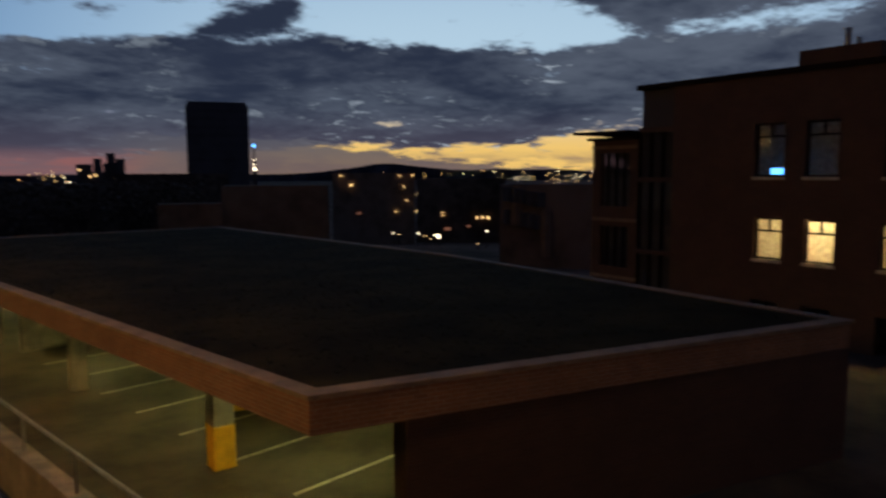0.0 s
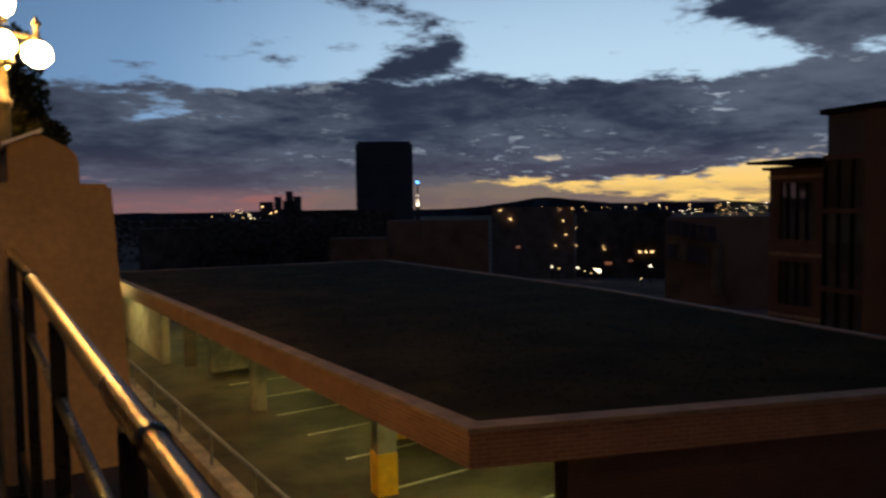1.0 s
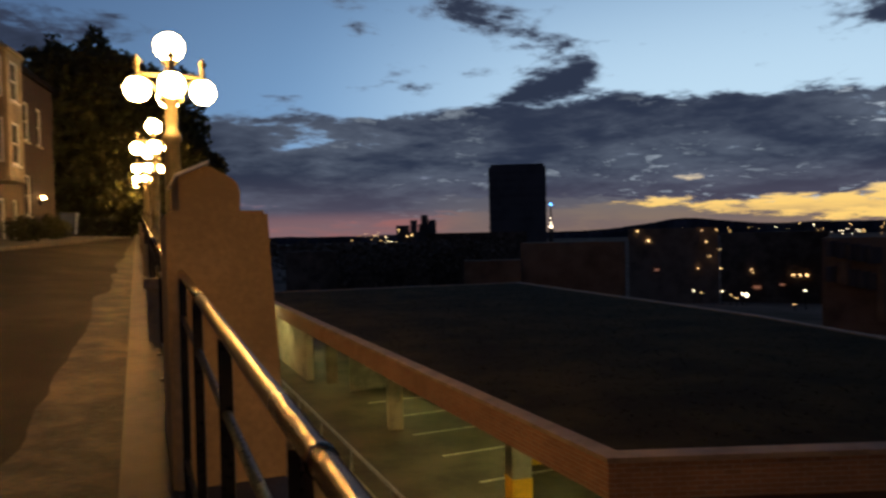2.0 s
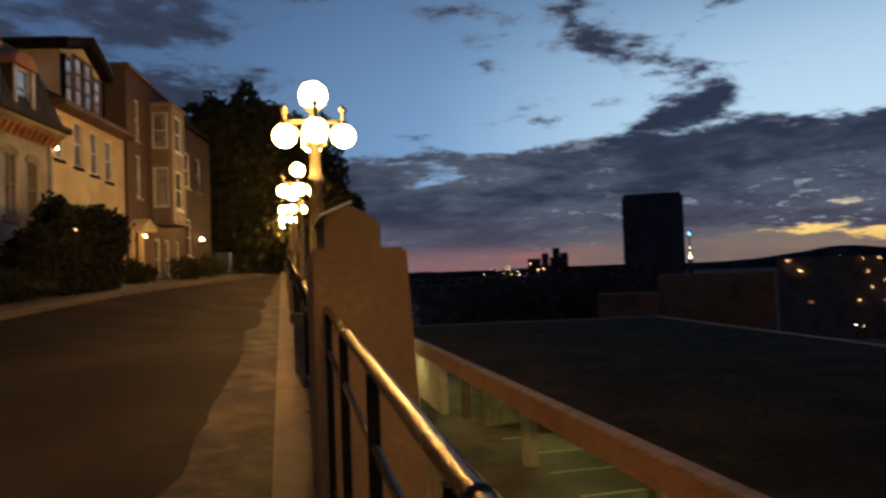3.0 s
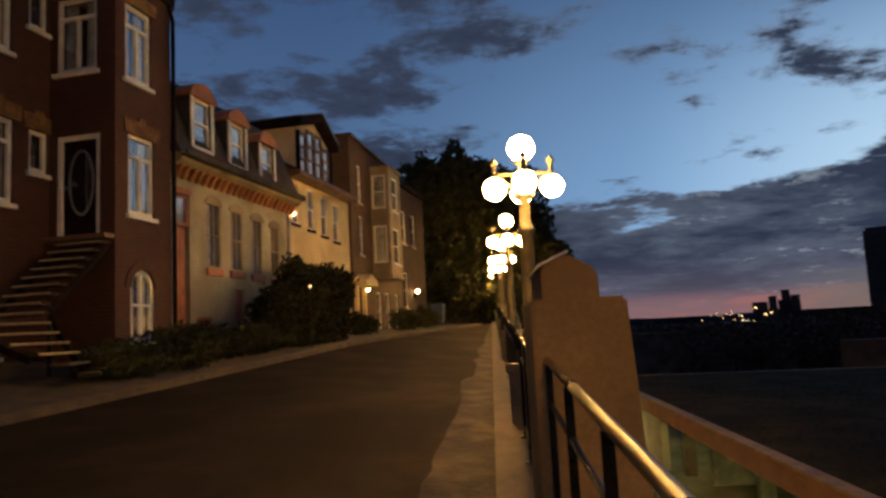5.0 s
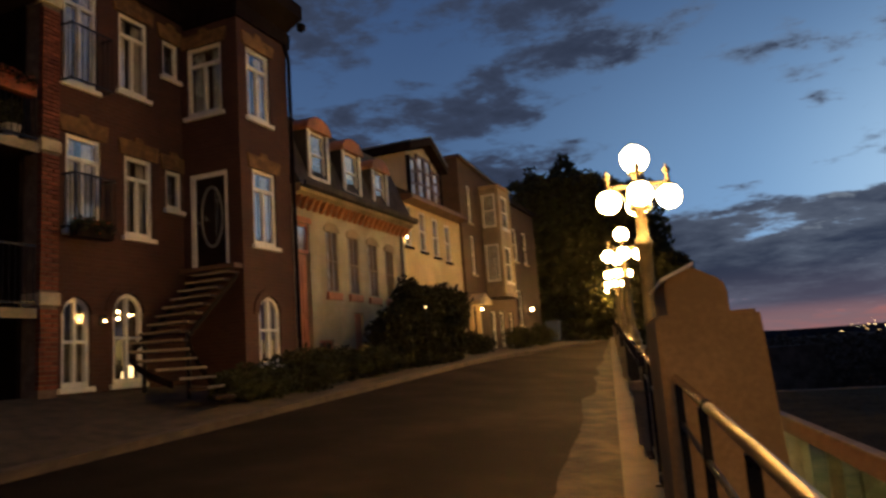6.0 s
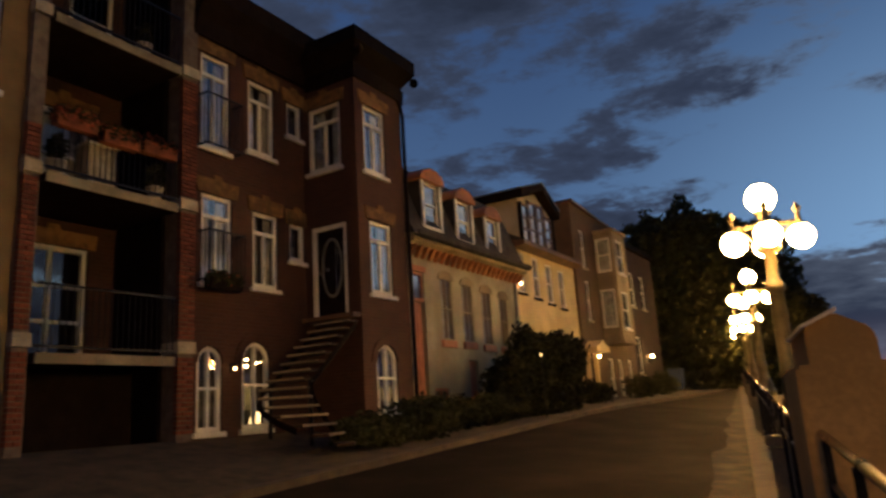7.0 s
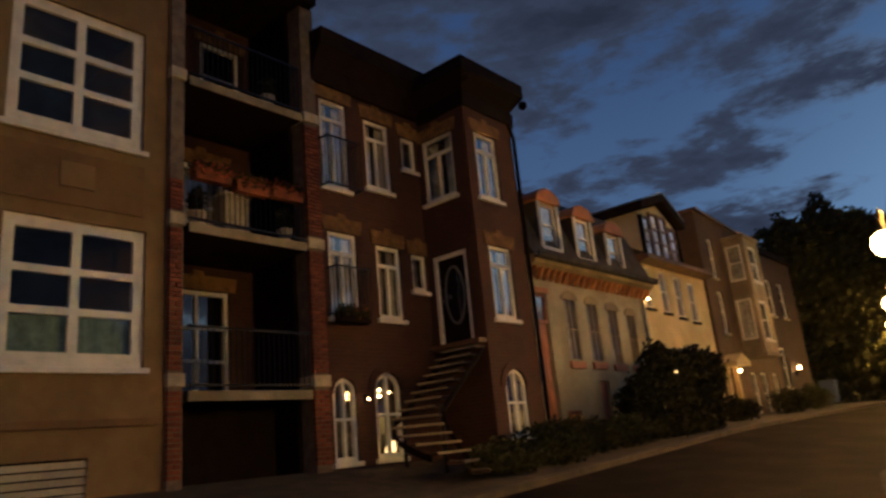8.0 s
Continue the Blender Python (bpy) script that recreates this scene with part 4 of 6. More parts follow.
downpipe(grey, XG + 0.07, 21.85, 1.9, 6.5)

# cream house with a broad gabled dormer
cream = empty("cream_house", (XG, 24.8, 1.9), "cream rendered house with four sash windows and gabled dormer", "house")
holes_c = [(22.3, 22.84, 5.8, 7.2), (23.58, 24.1, 5.74, 7.18), (24.76, 25.28, 5.66, 7.1), (25.94, 26.46, 5.58, 7.02)]
b = bmesh.new()
pierced(b, XG - 0.25, XG, 22.2, 27.6, 1.4, 7.4, holes_c)
piece("front_wall", b, "creamw", cream)
shell(cream, XG, 22.2, 27.6, 1.4, 7.4, "creamw", floors=(1.9, 4.8, 7.39))
# Pale nets added behind these panes to carry the sky's reflection as colour.
for y0, y1, z0, z1 in holes_c[:4]:
    window(cream, y0, y1, z0, z1, XG, cols=1, rows=2, bar=0.035, curtain="net", sill_mat="darkwood", depth=0.015)
b = bmesh.new()
prism(b, [(XG - 0.25, 7.4), (XG + 0.35, 7.4), (XG + 0.4, 7.55), (XG - 3.5, 9.6), (XG - 7, 7.6), (XG - 7, 7.4)], "y", 22.2, 27.6)
piece("pitched_roof", b, "slate", cream)
b = bmesh.new()
prism(b, [(XG - 0.25, 7.25), (XG + 0.42, 7.38), (XG + 0.42, 7.52), (XG - 0.25, 7.6)], "y", 22.15, 27.65)
piece("eaves_board", b, "brownwood", cream)
b = bmesh.new()
prism(b, [(23.2, 7.5), (26.1, 7.5), (26.1, 9.2), (24.82, 9.85), (23.2, 9.35)], "x", XG - 3.0, XG - 0.2)
piece("gabled_dormer", b, "gable", cream, "cream rendered gabled dormer")
b = bmesh.new()
prism(b, [(22.92, 9.3), (24.82, 9.93), (26.4, 9.12), (26.4, 9.4), (24.82, 10.22), (22.92, 9.6)], "x", XG - 3.2, XG + 0.14)
piece("dormer_roof", b, "darkwood", cream, "dark overhanging dormer roof")
b = bmesh.new()
prism(b, [(22.9, 9.61), (24.82, 10.232), (26.42, 9.41), (26.42, 9.45), (24.82, 10.28), (22.9, 9.65)], "x", XG - 3.22, XG + 0.17)
piece("roof_flashing", b, "tin", cream)
for i, zt in enumerate((9.2, 9.42, 9.42, 9.08)):
    window(cream, 23.24 + 0.7 * i, 23.9 + 0.7 * i, 7.72, zt, XG - 0.1, cols=1, rows=3, bar=0.06, depth=0.0, joinery="brownwood", sill=False, curtain="curtain" if i in (1, 2) else "", name="dormer_window")
for y in (23.16, 26.06):
    b = bmesh.new()
    box(b, XG - 0.198, XG - 0.05, y, y + 0.08, 7.5, 9.2, 0.008)
    piece("corner_post", b, "darkwood", cream)

# beige brick house with an oriel
bei = empty("oriel_house", (XG, 31, 1.9), "beige brick house with a tall boxed oriel", "house")
XO = XG + 0.1
holes_b = [(28.5, 28.95, 7.5, 9.1), (28.55, 29.0, 5.3, 6.95), (27.85, 28.55, 1.9, 3.75), (30.5, 31.1, 2.1, 3.8), (31.7, 32.3, 2.1, 3.8), (33.2, 33.7, 2.1, 3.8)]
b = bmesh.new()
pierced(b, XO - 0.25, XO, 27.62, 34.4, 1.4, 9.7, holes_b)
piece("front_wall", b, "beigew", bei)
shell(bei, XO, 27.62, 34.4, 1.4, 9.7, "beigew", floors=(1.9, 4.3, 7.0, 9.69))
for k, (y0, y1, z0, z1) in enumerate(holes_b):
    if k == 2:
        continue
    window(bei, y0, y1, z0, z1, XO, cols=1, rows=2, bar=0.05, curtain="curtain", sill_mat="stone")
b = bmesh.new()
prism(b, [(27.62, 9.7), (34.4, 9.7), (34.4, 9.72), (27.62, 10.12)], "x", XO - 7, XO)
piece("parapet_wall", b, "beigew", bei)
b = bmesh.new()
prism(b, [(27.55, 10.125), (34.5, 9.725), (34.5, 9.82), (27.55, 10.24)], "x", XO - 7.05, XO + 0.14)
piece("parapet_coping", b, "brownwood", bei, "brown coping of a sloping parapet")
YO0, YO1, XF = 30.2, 31.9, XO + 0.85
b = bmesh.new()
pierced(b, XF - 0.12, XF, YO0, YO1, 4.5, 9.2, [(30.6, 31.45, 7.4, 8.9), (30.6, 31.45, 5.0, 6.6)])
orl = piece("oriel", b, "oriel", bei, "beige sided oriel")
b = bmesh.new()
pierced(b, YO0, YO0 + 0.12, XO + 0.001, XF - 0.121, 4.5, 9.2, [(XO + 0.06, XF - 0.16, 7.45, 8.95), (XO + 0.06, XF - 0.16, 5.05, 6.7)], side=True)
q = piece("oriel_cheek", b, "oriel", bei)
q.parent, q.matrix_parent_inverse = orl, Matrix()
for nm, x0, x1, ya, yb, z0, z1 in (("oriel_cheek", 0.001, 0.729, YO1 - 0.12, YO1, 4.5, 9.2), ("oriel_base", 0.001, 0.9, YO0 - 0.06, YO1 + 0.06, 4.36, 4.497), ("oriel_cap", 0.001, 0.93, YO0 - 0.08, YO1 + 0.08, 9.203, 9.34), ("oriel_floor", 0.001, 0.728, YO0 + 0.13, YO1 - 0.13, 6.8, 7.0)):
    b = bmesh.new()
    box(b, XO + x0, XO + x1, ya, yb, z0, z1)
    q = piece(nm, b, "oriel", bei)
    q.parent, q.matrix_parent_inverse = orl, Matrix()
for z0, z1 in ((7.4, 8.9), (5.0, 6.6)):
    window(bei, 30.6, 31.45, z0, z1, XF, cols=1, rows=2, bar=0.05, depth=0.02, curtain="curtain")
for z0, z1 in ((7.45, 8.95), (5.05, 6.7)):
    window(bei, XO + 0.06, XF - 0.16, z0, z1, YO0, cols=1, rows=2 if z0 > 7 else 1, bar=0.05, depth=0.0, sill=False, side=True, curtain="net")

b = bmesh.new()
box(b, XO - 0.16, XO - 0.1, 27.87, 28.53, 1.9, 3.73, 0.008)
piece("front_door", b, "orange", bei, "lit orange painted door")
for y0, y1 in ((27.68, 27.82), (28.58, 28.72)):
    b = bmesh.new()
    box(b, XO + 0.003, XO + 0.16, y0, y1, 1.7, 3.95, 0.012)
    piece("door_pilaster", b, "creamw", bei, "pale door pilaster")
b = bmesh.new()
prism(b, [(27.5, 3.95), (28.9, 3.95), (28.95, 4.12), (28.2, 4.42), (27.45, 4.12)], "x", XO + 0.003, XO + 0.6)
piece("door_canopy", b, "creamw", bei, "pale pedimented door canopy")

# far brown brick house
farh = empty("brown_brick_house", (XG, 37, 2.1), "plain brown brick house near the trees", "house")
holes_f = [(35.2, 35.9, 6.5, 8.2), (37.0, 37.7, 6.5, 8.2), (35.2, 35.9, 3.2, 5.0)]
b = bmesh.new()
pierced(b, XG - 0.25, XG, 34.6, 39.6, 1.5, 9.4, holes_f)
piece("front_wall", b, "farbrick", farh)
shell(farh, XG, 34.6, 39.6, 1.5, 9.4, "farbrick", floors=(2.0, 5.8, 9.39))
for h in holes_f:
    window(farh, *h, XG, cols=1, rows=2, bar=0.05, sill_mat="stone")
b = bmesh.new()
box(b, XG - 7, XG + 0.15, 34.6, 39.6, 9.4, 9.65)
piece("parapet", b, "darkwood", farh)


# ---- the balustrade, its pier and lamps ----
def lamp_post():
    base = sd(0, 0, road_right(0) + 0.06)
    lamp = empty("street_lamp", base, "ornate cast-iron lamp post with five lit white globes", "street lamp", "lamps along the balustrade")
    x, y, z = base
    bm = bmesh.new()
    lathe(bm, [(0.30, 0.0), (0.30, 0.62), (0.34, 0.64), (0.34, 0.74)], 4, (x, y, z))
    piece("pedestal", bm, "concrete", lamp, "square concrete pedestal")
    bm = bmesh.new()
    lathe(bm, [(0.20, 0.74), (0.20, 0.86), (0.15, 0.94), (0.17, 0.99), (0.10, 1.12), (0.085, 1.3), (0.11, 1.34), (0.085, 1.4), (0.075, 2.2), (0.10, 2.24), (0.10, 2.28), (0.065, 2.34), (0.06, 2.62), (0.13, 2.66), (0.13, 2.72), (0.05, 2.78), (0.04, 3.04), (0.09, 3.07), (0.09, 3.10)], 18, (x, y, z))
    piece("post", bm, "post", lamp, smooth_faces=True)
    top = z + 2.94
    for i in range(4):
        a = radians(90 * i + 9.3)
        cx, cy = math.cos(a), math.sin(a)
        bm = bmesh.new()
        tube(bm, (x + cx * 0.04, y + cy * 0.04, top), (x + cx * 0.36, y + cy * 0.36, top), 0.026, sides=8)
        prev = None
        for k in range(9):
            f = k / 8
            q = Vector((x + cx * (0.05 + 0.27 * f), y + cy * (0.05 + 0.27 * f), top - 0.30 + 0.28 * math.sin(f * math.pi * 0.5)))
            if prev is not None:
                tube(bm, prev, q, 0.017, sides=8)
            prev = q
        tip = Vector((x + cx * 0.335, y + cy * 0.335, top))
        tube(bm, tip, (tip.x, tip.y, tip.z + 0.10), 0.03, 0.022, 10)
        arm = piece("arm", bm, "post", lamp)
        bm = bmesh.new()
        lathe(bm, [(0.022, 0.10), (0.042, 0.125), (0.045, 0.15), (0.02, 0.175), (0.008, 0.21)], 12, tip)
        q = piece("finial", bm, "post", lamp, smooth_faces=True)
        q.parent, q.matrix_parent_inverse = arm, Matrix()
        bm = bmesh.new()
        tube(bm, (tip.x, tip.y, tip.z - 0.05), tip, 0.085, 0.035, 14)
        q = piece("globe_cap", bm, "post", lamp)
        q.parent, q.matrix_parent_inverse = arm, Matrix()
        bm = bmesh.new()
        ball(bm, (tip.x, tip.y, tip.z - 0.165), 0.134, 32)
        piece("globe", bm, "globe", lamp, "lit white glass globe", True)
    bm = bmesh.new()
    ball(bm, (x, y, z + 3.25), 0.155, 32)
    piece("globe", bm, "globe", lamp, "lit white glass globe", True)
    return lamp


first_lamp = lamp_post()
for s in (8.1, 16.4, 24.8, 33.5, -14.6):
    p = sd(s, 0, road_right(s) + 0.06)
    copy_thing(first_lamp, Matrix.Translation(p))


def rail_top(s):
    return 1.74 + 0.035 * (s + 6.9) if s < -3 else road_right(s) + 1.12


def railing(name, s0, s1, posts, label):
    """Rails, posts and mesh-free bars between two places on the balustrade's line."""
    thing = empty(name, sd(s0, 0, road_right(s0) + 0.06), label, "railing", "railings along the terrace")
    for d, up, r, nm in ((-0.17, 0.0, 0.020, "handrail"), (-0.17, -0.22, 0.013, "middle_rail"), (-0.17, -0.95, 0.013, "bottom_rail")):
        bm = bmesh.new()
        tube(bm, sd(s0, d, rail_top(s0) + up), sd(s1, d, rail_top(s1) + up), r, sides=16)
        if nm == "handrail":
            s = s0 + 0.9
            while s < s1:
                tube(bm, sd(s - 0.012, d, rail_top(s - 0.012)), sd(s + 0.012, d, rail_top(s + 0.012)), r + 0.003, sides=16)
                s += 1.9
        piece(nm, bm, "rail" if nm == "handrail" else "iron", thing, "polished metal handrail" if nm == "handrail" else "", True)
    k = int((s1 - s0) / posts)
    for i in range(k + 1):
        s = s0 + 0.12 + i * (s1 - s0 - 0.24) / k
        bm = bmesh.new()
        p = sd(s, -0.17)
        box(bm, p.x - 0.018, p.x + 0.018, p.y - 0.018, p.y + 0.018, road_right(s) + 0.06, rail_top(s) - 0.02)
        box(bm, p.x - 0.05, p.x + 0.05, p.y - 0.05, p.y + 0.05, road_right(s) + 0.06, road_right(s) + 0.075)
        piece("rail_post", bm, "iron", thing)
    return thing


railing("railing", -14.0, -4.32, 0.92, "black iron railing with a polished handrail on the ledge")
for a, b2 in ((-2.95, -0.35), (0.35, 7.75), (8.45, 16.05), (16.75, 24.45), (25.15, 33.1)):
    railing("railing", a, b2, 1.2, "black iron railing with a polished handrail between lamp posts")

# masonry pier with a gabled cap
pier = empty("masonry_pier", sd(-3.7, 0.05, 0.3), "brown rendered masonry pier with a gabled cap", "pier")


def local_prism(outline, s0, s1):
    """An outline of (d, z) pairs drawn out along the balustrade."""
    bm = bmesh.new()
    lo = [bm.verts.new(sd(s0, d, z)) for d, z in outline]
    hi = [bm.verts.new(sd(s1, d, z)) for d, z in outline]
    bm.faces.new(lo[::-1])
    bm.faces.new(hi)
    k = len(outline)
    for i in range(k):
        bm.faces.new((lo[i], lo[(i + 1) % k], hi[(i + 1) % k], hi[i]))
    return bm


def bevelled(bm, w):
    bmesh.ops.bevel(bm, geom=list(bm.edges), offset=w, segments=2, affect="EDGES")
    return bm


piece("pier_shaft", bevelled(local_prism([(-0.236, -5.5), (0.39, -5.5), (0.355, 0.9), (0.29, 2.16), (-0.236, 2.16)], -4.3, -3.2), 0.02), "pier", pier)
piece("pier_cap", bevelled(local_prism([(-0.165, 2.13), (0.15, 2.13), (0.15, 2.28), (0.125, 2.33), (-0.02, 2.41), (-0.165, 2.345)], -4.26, -3.24), 0.012), "pier", pier)
# White colour on the flashing stands for the lamp's glint along the cap.
piece("cap_flashing", local_prism([(-0.185, 2.338), (-0.012, 2.415), (-0.012, 2.432), (-0.185, 2.355)], -4.3, -3.2), "white", pier, "flashing, its lamp glint painted in white")

# ---- the car park below, under its planted roof ----
park = empty("car_park", (9.0, 25.0, -4.65), "open-sided brick car park with a planted flat roof", "car park")
P = [Vector((5.9, 10.3, 0)), Vector((18.2, 7.7, 0)), Vector((19.3, 24.0, 0)), Vector((17.6, 46.0, 0)), Vector((0.15, 46.0, 0))]
ZR = -1.35


def poly_prism(points, z0, z1):
    bm = bmesh.new()
    return prism(bm, [(p.x, p.y) for p in points], "z", z0, z1)


def inset(points, w):
    out = []
    k = len(points)
    for i in range(k):
        a, b2, c = points[i - 1], points[i], points[(i + 1) % k]
        e0, e1 = (b2 - a).normalized(), (c - b2).normalized()
        n0, n1 = Vector((-e0.y, e0.x, 0)), Vector((-e1.y, e1.x, 0))
        m = (n0 + n1) / (1 + n0.dot(n1))
        out.append(b2 + m * w)
    return out


P_in = inset(P, 0.42)
piece("roof_slab", poly_prism(P_in, -1.95, ZR - 0.06), "concrete", park)
for i in range(5):
    a, b2 = P[i], P[(i + 1) % 5]
    ai, bi = P_in[i], P_in[(i + 1) % 5]
    bm = bmesh.new()
    prism(bm, [(q.x, q.y) for q in (a, b2, bi, ai)], "z", -1.98, ZR - 0.06)
    fas = piece("brick_fascia", bm, "brickroof", park, "brown brick fascia of the roof edge")
    bm = bmesh.new()
    o = inset(P, -0.05)
    o2 = inset(P, 0.30)
    prism(bm, [(q.x, q.y) for q in (o[i], o[(i + 1) % 5], o2[(i + 1) % 5], o2[i])], "z", ZR - 0.056, ZR + 0.02)
    piece("coping", bm, "coping", park, "pale stone coping")
# planted roof: a rough sheet with tufts
bm = bmesh.new()
rng = random.Random(5)
Pg = inset(P, 0.33)
cells = 60
for i in range(cells):
    for j in range(cells):
        x, y = 0 + 20 * i / cells, 7 + 40 * j / cells
        pt = Vector((x, y, 0))
        ok = True
        for k in range(5):
            e = Pg[(k + 1) % 5] - Pg[k]
            if e.x * (pt.y - Pg[k].y) - e.y * (pt.x - Pg[k].x) < 0.3:
                ok = False
        if not ok:
            continue
        for _ in range(3):
            q = Vector((x + rng.uniform(0, 0.33), y + rng.uniform(0, 0.66), ZR - 0.03))
            for blade in range(3):
                a = rng.uniform(0, 6.28)
                h = rng.uniform(0.02, 0.06)
                w = 0.03
                c = [q + Vector((math.cos(a) * w, math.sin(a) * w, 0)), q - Vector((math.cos(a) * w, math.sin(a) * w, 0)), q + Vector((rng.uniform(-0.1, 0.1), rng.uniform(-0.1, 0.1), h))]
                bm.faces.new([bm.verts.new(v) for v in c])
tagged(part("roof_grass_tufts", bm, "roofgrass"), "dark tufts of grass on the planted roof", "grass", kind="stuff")
piece("planted_bed", poly_prism(Pg, ZR - 0.058, ZR - 0.01), "roofgrass", park, "dark planted roof bed")
bm = bmesh.new()
prism(bm, [(q.x, q.y) for q in (sd(21.2, 7.9), sd(21.2, 11.2), sd(21.5, 11.2), sd(21.5, 7.9))], "z", -4.598, -1.97)
piece("cross_wall", bm, "concrete", park)
# floor, back walls and columns
bm = bmesh.new()
prism(bm, [(q.x, q.y) for q in (sd(-12, 0.35), sd(-12, 26), sd(40, 26), sd(40, 0.35))], "z", -4.8, -4.6)
tagged(part("yard", bm, "yardfloor"), "asphalt floor of the car park and its yard", "floor", kind="structure")
for s in (6.0, 14.6, 23.2, 31.8):
    bm = bmesh.new()
    q = sd(s, 7.55)
    box(bm, q.x - 0.24, q.x + 0.24, q.y - 0.24, q.y + 0.24, -4.6 if s > 8 else -3.6, -1.98, 0.02)
    piece("column", bm, "concrete", park)
    if s < 8:
        bm = bmesh.new()
        box(bm, q.x - 0.25, q.x + 0.25, q.y - 0.25, q.y + 0.25, -4.6, -3.6, 0.02)
        piece("column_base", bm, "yellow", park, "yellow painted column foot")
bm = bmesh.new()
q0, q1 = sd(9.2, 9.2), sd(9.7, 12.5)
box(bm, q0.x, q0.x + 0.9, q0.y, q0.y + 0.4, -4.6, -2.75, 0.02)
piece("yellow_barrier", bm, "yellow", park)
for a, b2, c, e in (((5, 13.2), (44, 13.2), (44, 13.5), (5, 13.5)), ((24, 6.6), (44, 6.6), (44, 6.9), (24, 6.9))):
    bm = bmesh.new()
    prism(bm, [(q.x, q.y) for q in (sd(*a), sd(*b2), sd(*c), sd(*e))], "z", -4.6, -1.96)
    piece("inner_wall", bm, "concrete", park)
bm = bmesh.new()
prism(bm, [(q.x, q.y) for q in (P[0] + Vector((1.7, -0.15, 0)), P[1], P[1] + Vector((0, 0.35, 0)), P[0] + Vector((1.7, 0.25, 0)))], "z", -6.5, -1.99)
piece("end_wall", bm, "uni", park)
for k in range(8):
    bm = bmesh.new()
    s = 3.5 + 2.5 * k
    prism(bm, [(q.x, q.y) for q in (sd(s, 7.8), sd(s, 12.2), sd(s + 0.1, 12.2), sd(s + 0.1, 7.8))], "z", -4.597, -4.592)
    piece("bay_line", bm, "mark", park)
for s, d in ((4, 9.5), (10, 9.5), (17, 9.5), (23, 9.0), (31, 9.0), (29, 5.0)):
    bm = bmesh.new()
    prism(bm, [(q.x, q.y) for q in (sd(s - 0.7, d), sd(s + 0.7, d), sd(s + 0.7, d + 0.14), sd(s - 0.7, d + 0.14))], "z", -2.06, -1.97)
    tube_light = empty("ceiling_light", sd(s, d, -1.97), "lit fluorescent batten on the car park ceiling", "ceiling light", "car park lights")
    piece("diffuser", bm, "tube", tube_light)
# ramp wall beside the car park, with a rail
bm = bmesh.new()
prism(bm, [(q.x, q.y) for q in (sd(-10, 3.3), sd(30, 3.3), sd(30, 3.6), sd(-10, 3.6))], "z", -4.7, -2.9)
tagged(part("ramp_wall", bm, "concrete"), "low concrete ramp wall beside the car park", "wall", kind="structure")
rr = empty("ramp_rail", sd(-10, 3.45, -2.9), "thin pale metal rail on the ramp wall", "railing")
bm = bmesh.new()
tube(bm, sd(-10, 3.45, -2.25), sd(30, 3.45, -2.25), 0.03, sides=8)
piece("handrail", bm, "tin", rr)
for i in range(16):
    bm = bmesh.new()
    s = -9.5 + 2.5 * i
    tube(bm, sd(s, 3.45, -2.9), sd(s, 3.45, -2.25), 0.022, sides=8)
    piece("rail_post", bm, "tin", rr)

# ---- institute building across the yard ----
XU = 29.0
uni = empty("institute_building", (XU, 12, -10), "large dark brick institute building with lit windows", "building")
hu = [(14.9, 16.05, -1.5, 0.2), (12.85, 14.0, -1.5, 0.2), (14.9, 16.15, 1.85, 4.0), (12.85, 14.1, 1.85, 4.0), (10.0, 11.3, -1.5, 0.2), (10.0, 11.3, 1.85, 4.0), (14.9, 16.05, -5.0, -3.2), (12.85, 14.0, -5.0, -3.2), (10.0, 11.3, -8.5, -6.8), (10.0, 11.3, -5.0, -3.2)]
bm = bmesh.new()
pierced(bm, XU, XU + 0.4, 3.0, 20.0, -12.0, 5.85, hu)
piece("front_wall", bm, "uni", uni)
for i, (y0, y1, z0, z1) in enumerate(hu):
    bm = bmesh.new()
    for za, zb in ((z0, z0 + 0.08), (z1 - 0.08, z1), (z1 - 0.58, z1 - 0.5)):
        box(bm, XU + 0.15, XU + 0.25, y0 + 0.08, y1 - 0.08, za, zb)
    for ya, yb in ((y0, y0 + 0.08), (y1 - 0.08, y1), ((y0 + y1) / 2 - 0.04, (y0 + y1) / 2 + 0.04)):
        box(bm, XU + 0.152, XU + 0.248, ya, yb, z0, z1) if ya != (y0 + y1) / 2 - 0.04 else box(bm, XU + 0.152, XU + 0.248, ya, yb, z1 - 0.5, z1 - 0.08)
    wf = piece("window", bm, "darkwood", uni)
    bm = bmesh.new()
    box(bm, XU + 0.2, XU + 0.206, y0 + 0.08, y1 - 0.08, z0 + 0.08, z1 - 0.08)
    g = piece("pane", bm, "officeglass", uni)
    g.parent, g.matrix_parent_inverse = wf, Matrix()
    g.visible_shadow = False
    bm = bmesh.new()
    box(bm, XU - 0.05, XU + 0.15, y0 - 0.05, y1 + 0.05, z0 - 0.12, z0 - 0.002)
    g = piece("sill", bm, "stone", uni)
    g.parent, g.matrix_parent_inverse = wf, Matrix()
for za, zb in ((-12, -8.9), (-8.8, -5.4), (-5.3, -1.9), (-1.8, 1.5), (1.6, 5.8)):
    bm = bmesh.new()
    box(bm, XU + 0.4, XU + 6, 3.2, 19.8, za - 0.1, za)
    piece("storey_floor", bm, "room", uni)
for ya in (3.0, 11.9, 19.8):
    bm = bmesh.new()
    box(bm, XU + 0.4, XU + 6, ya, ya + 0.2, -12, 5.85)
    piece("cross_wall", bm, "room", uni)
bm = bmesh.new()
box(bm, XU + 3.2, XU + 3.4, 3.2, 19.8, -12, 5.85)
piece("corridor_wall", bm, "curtain", uni)
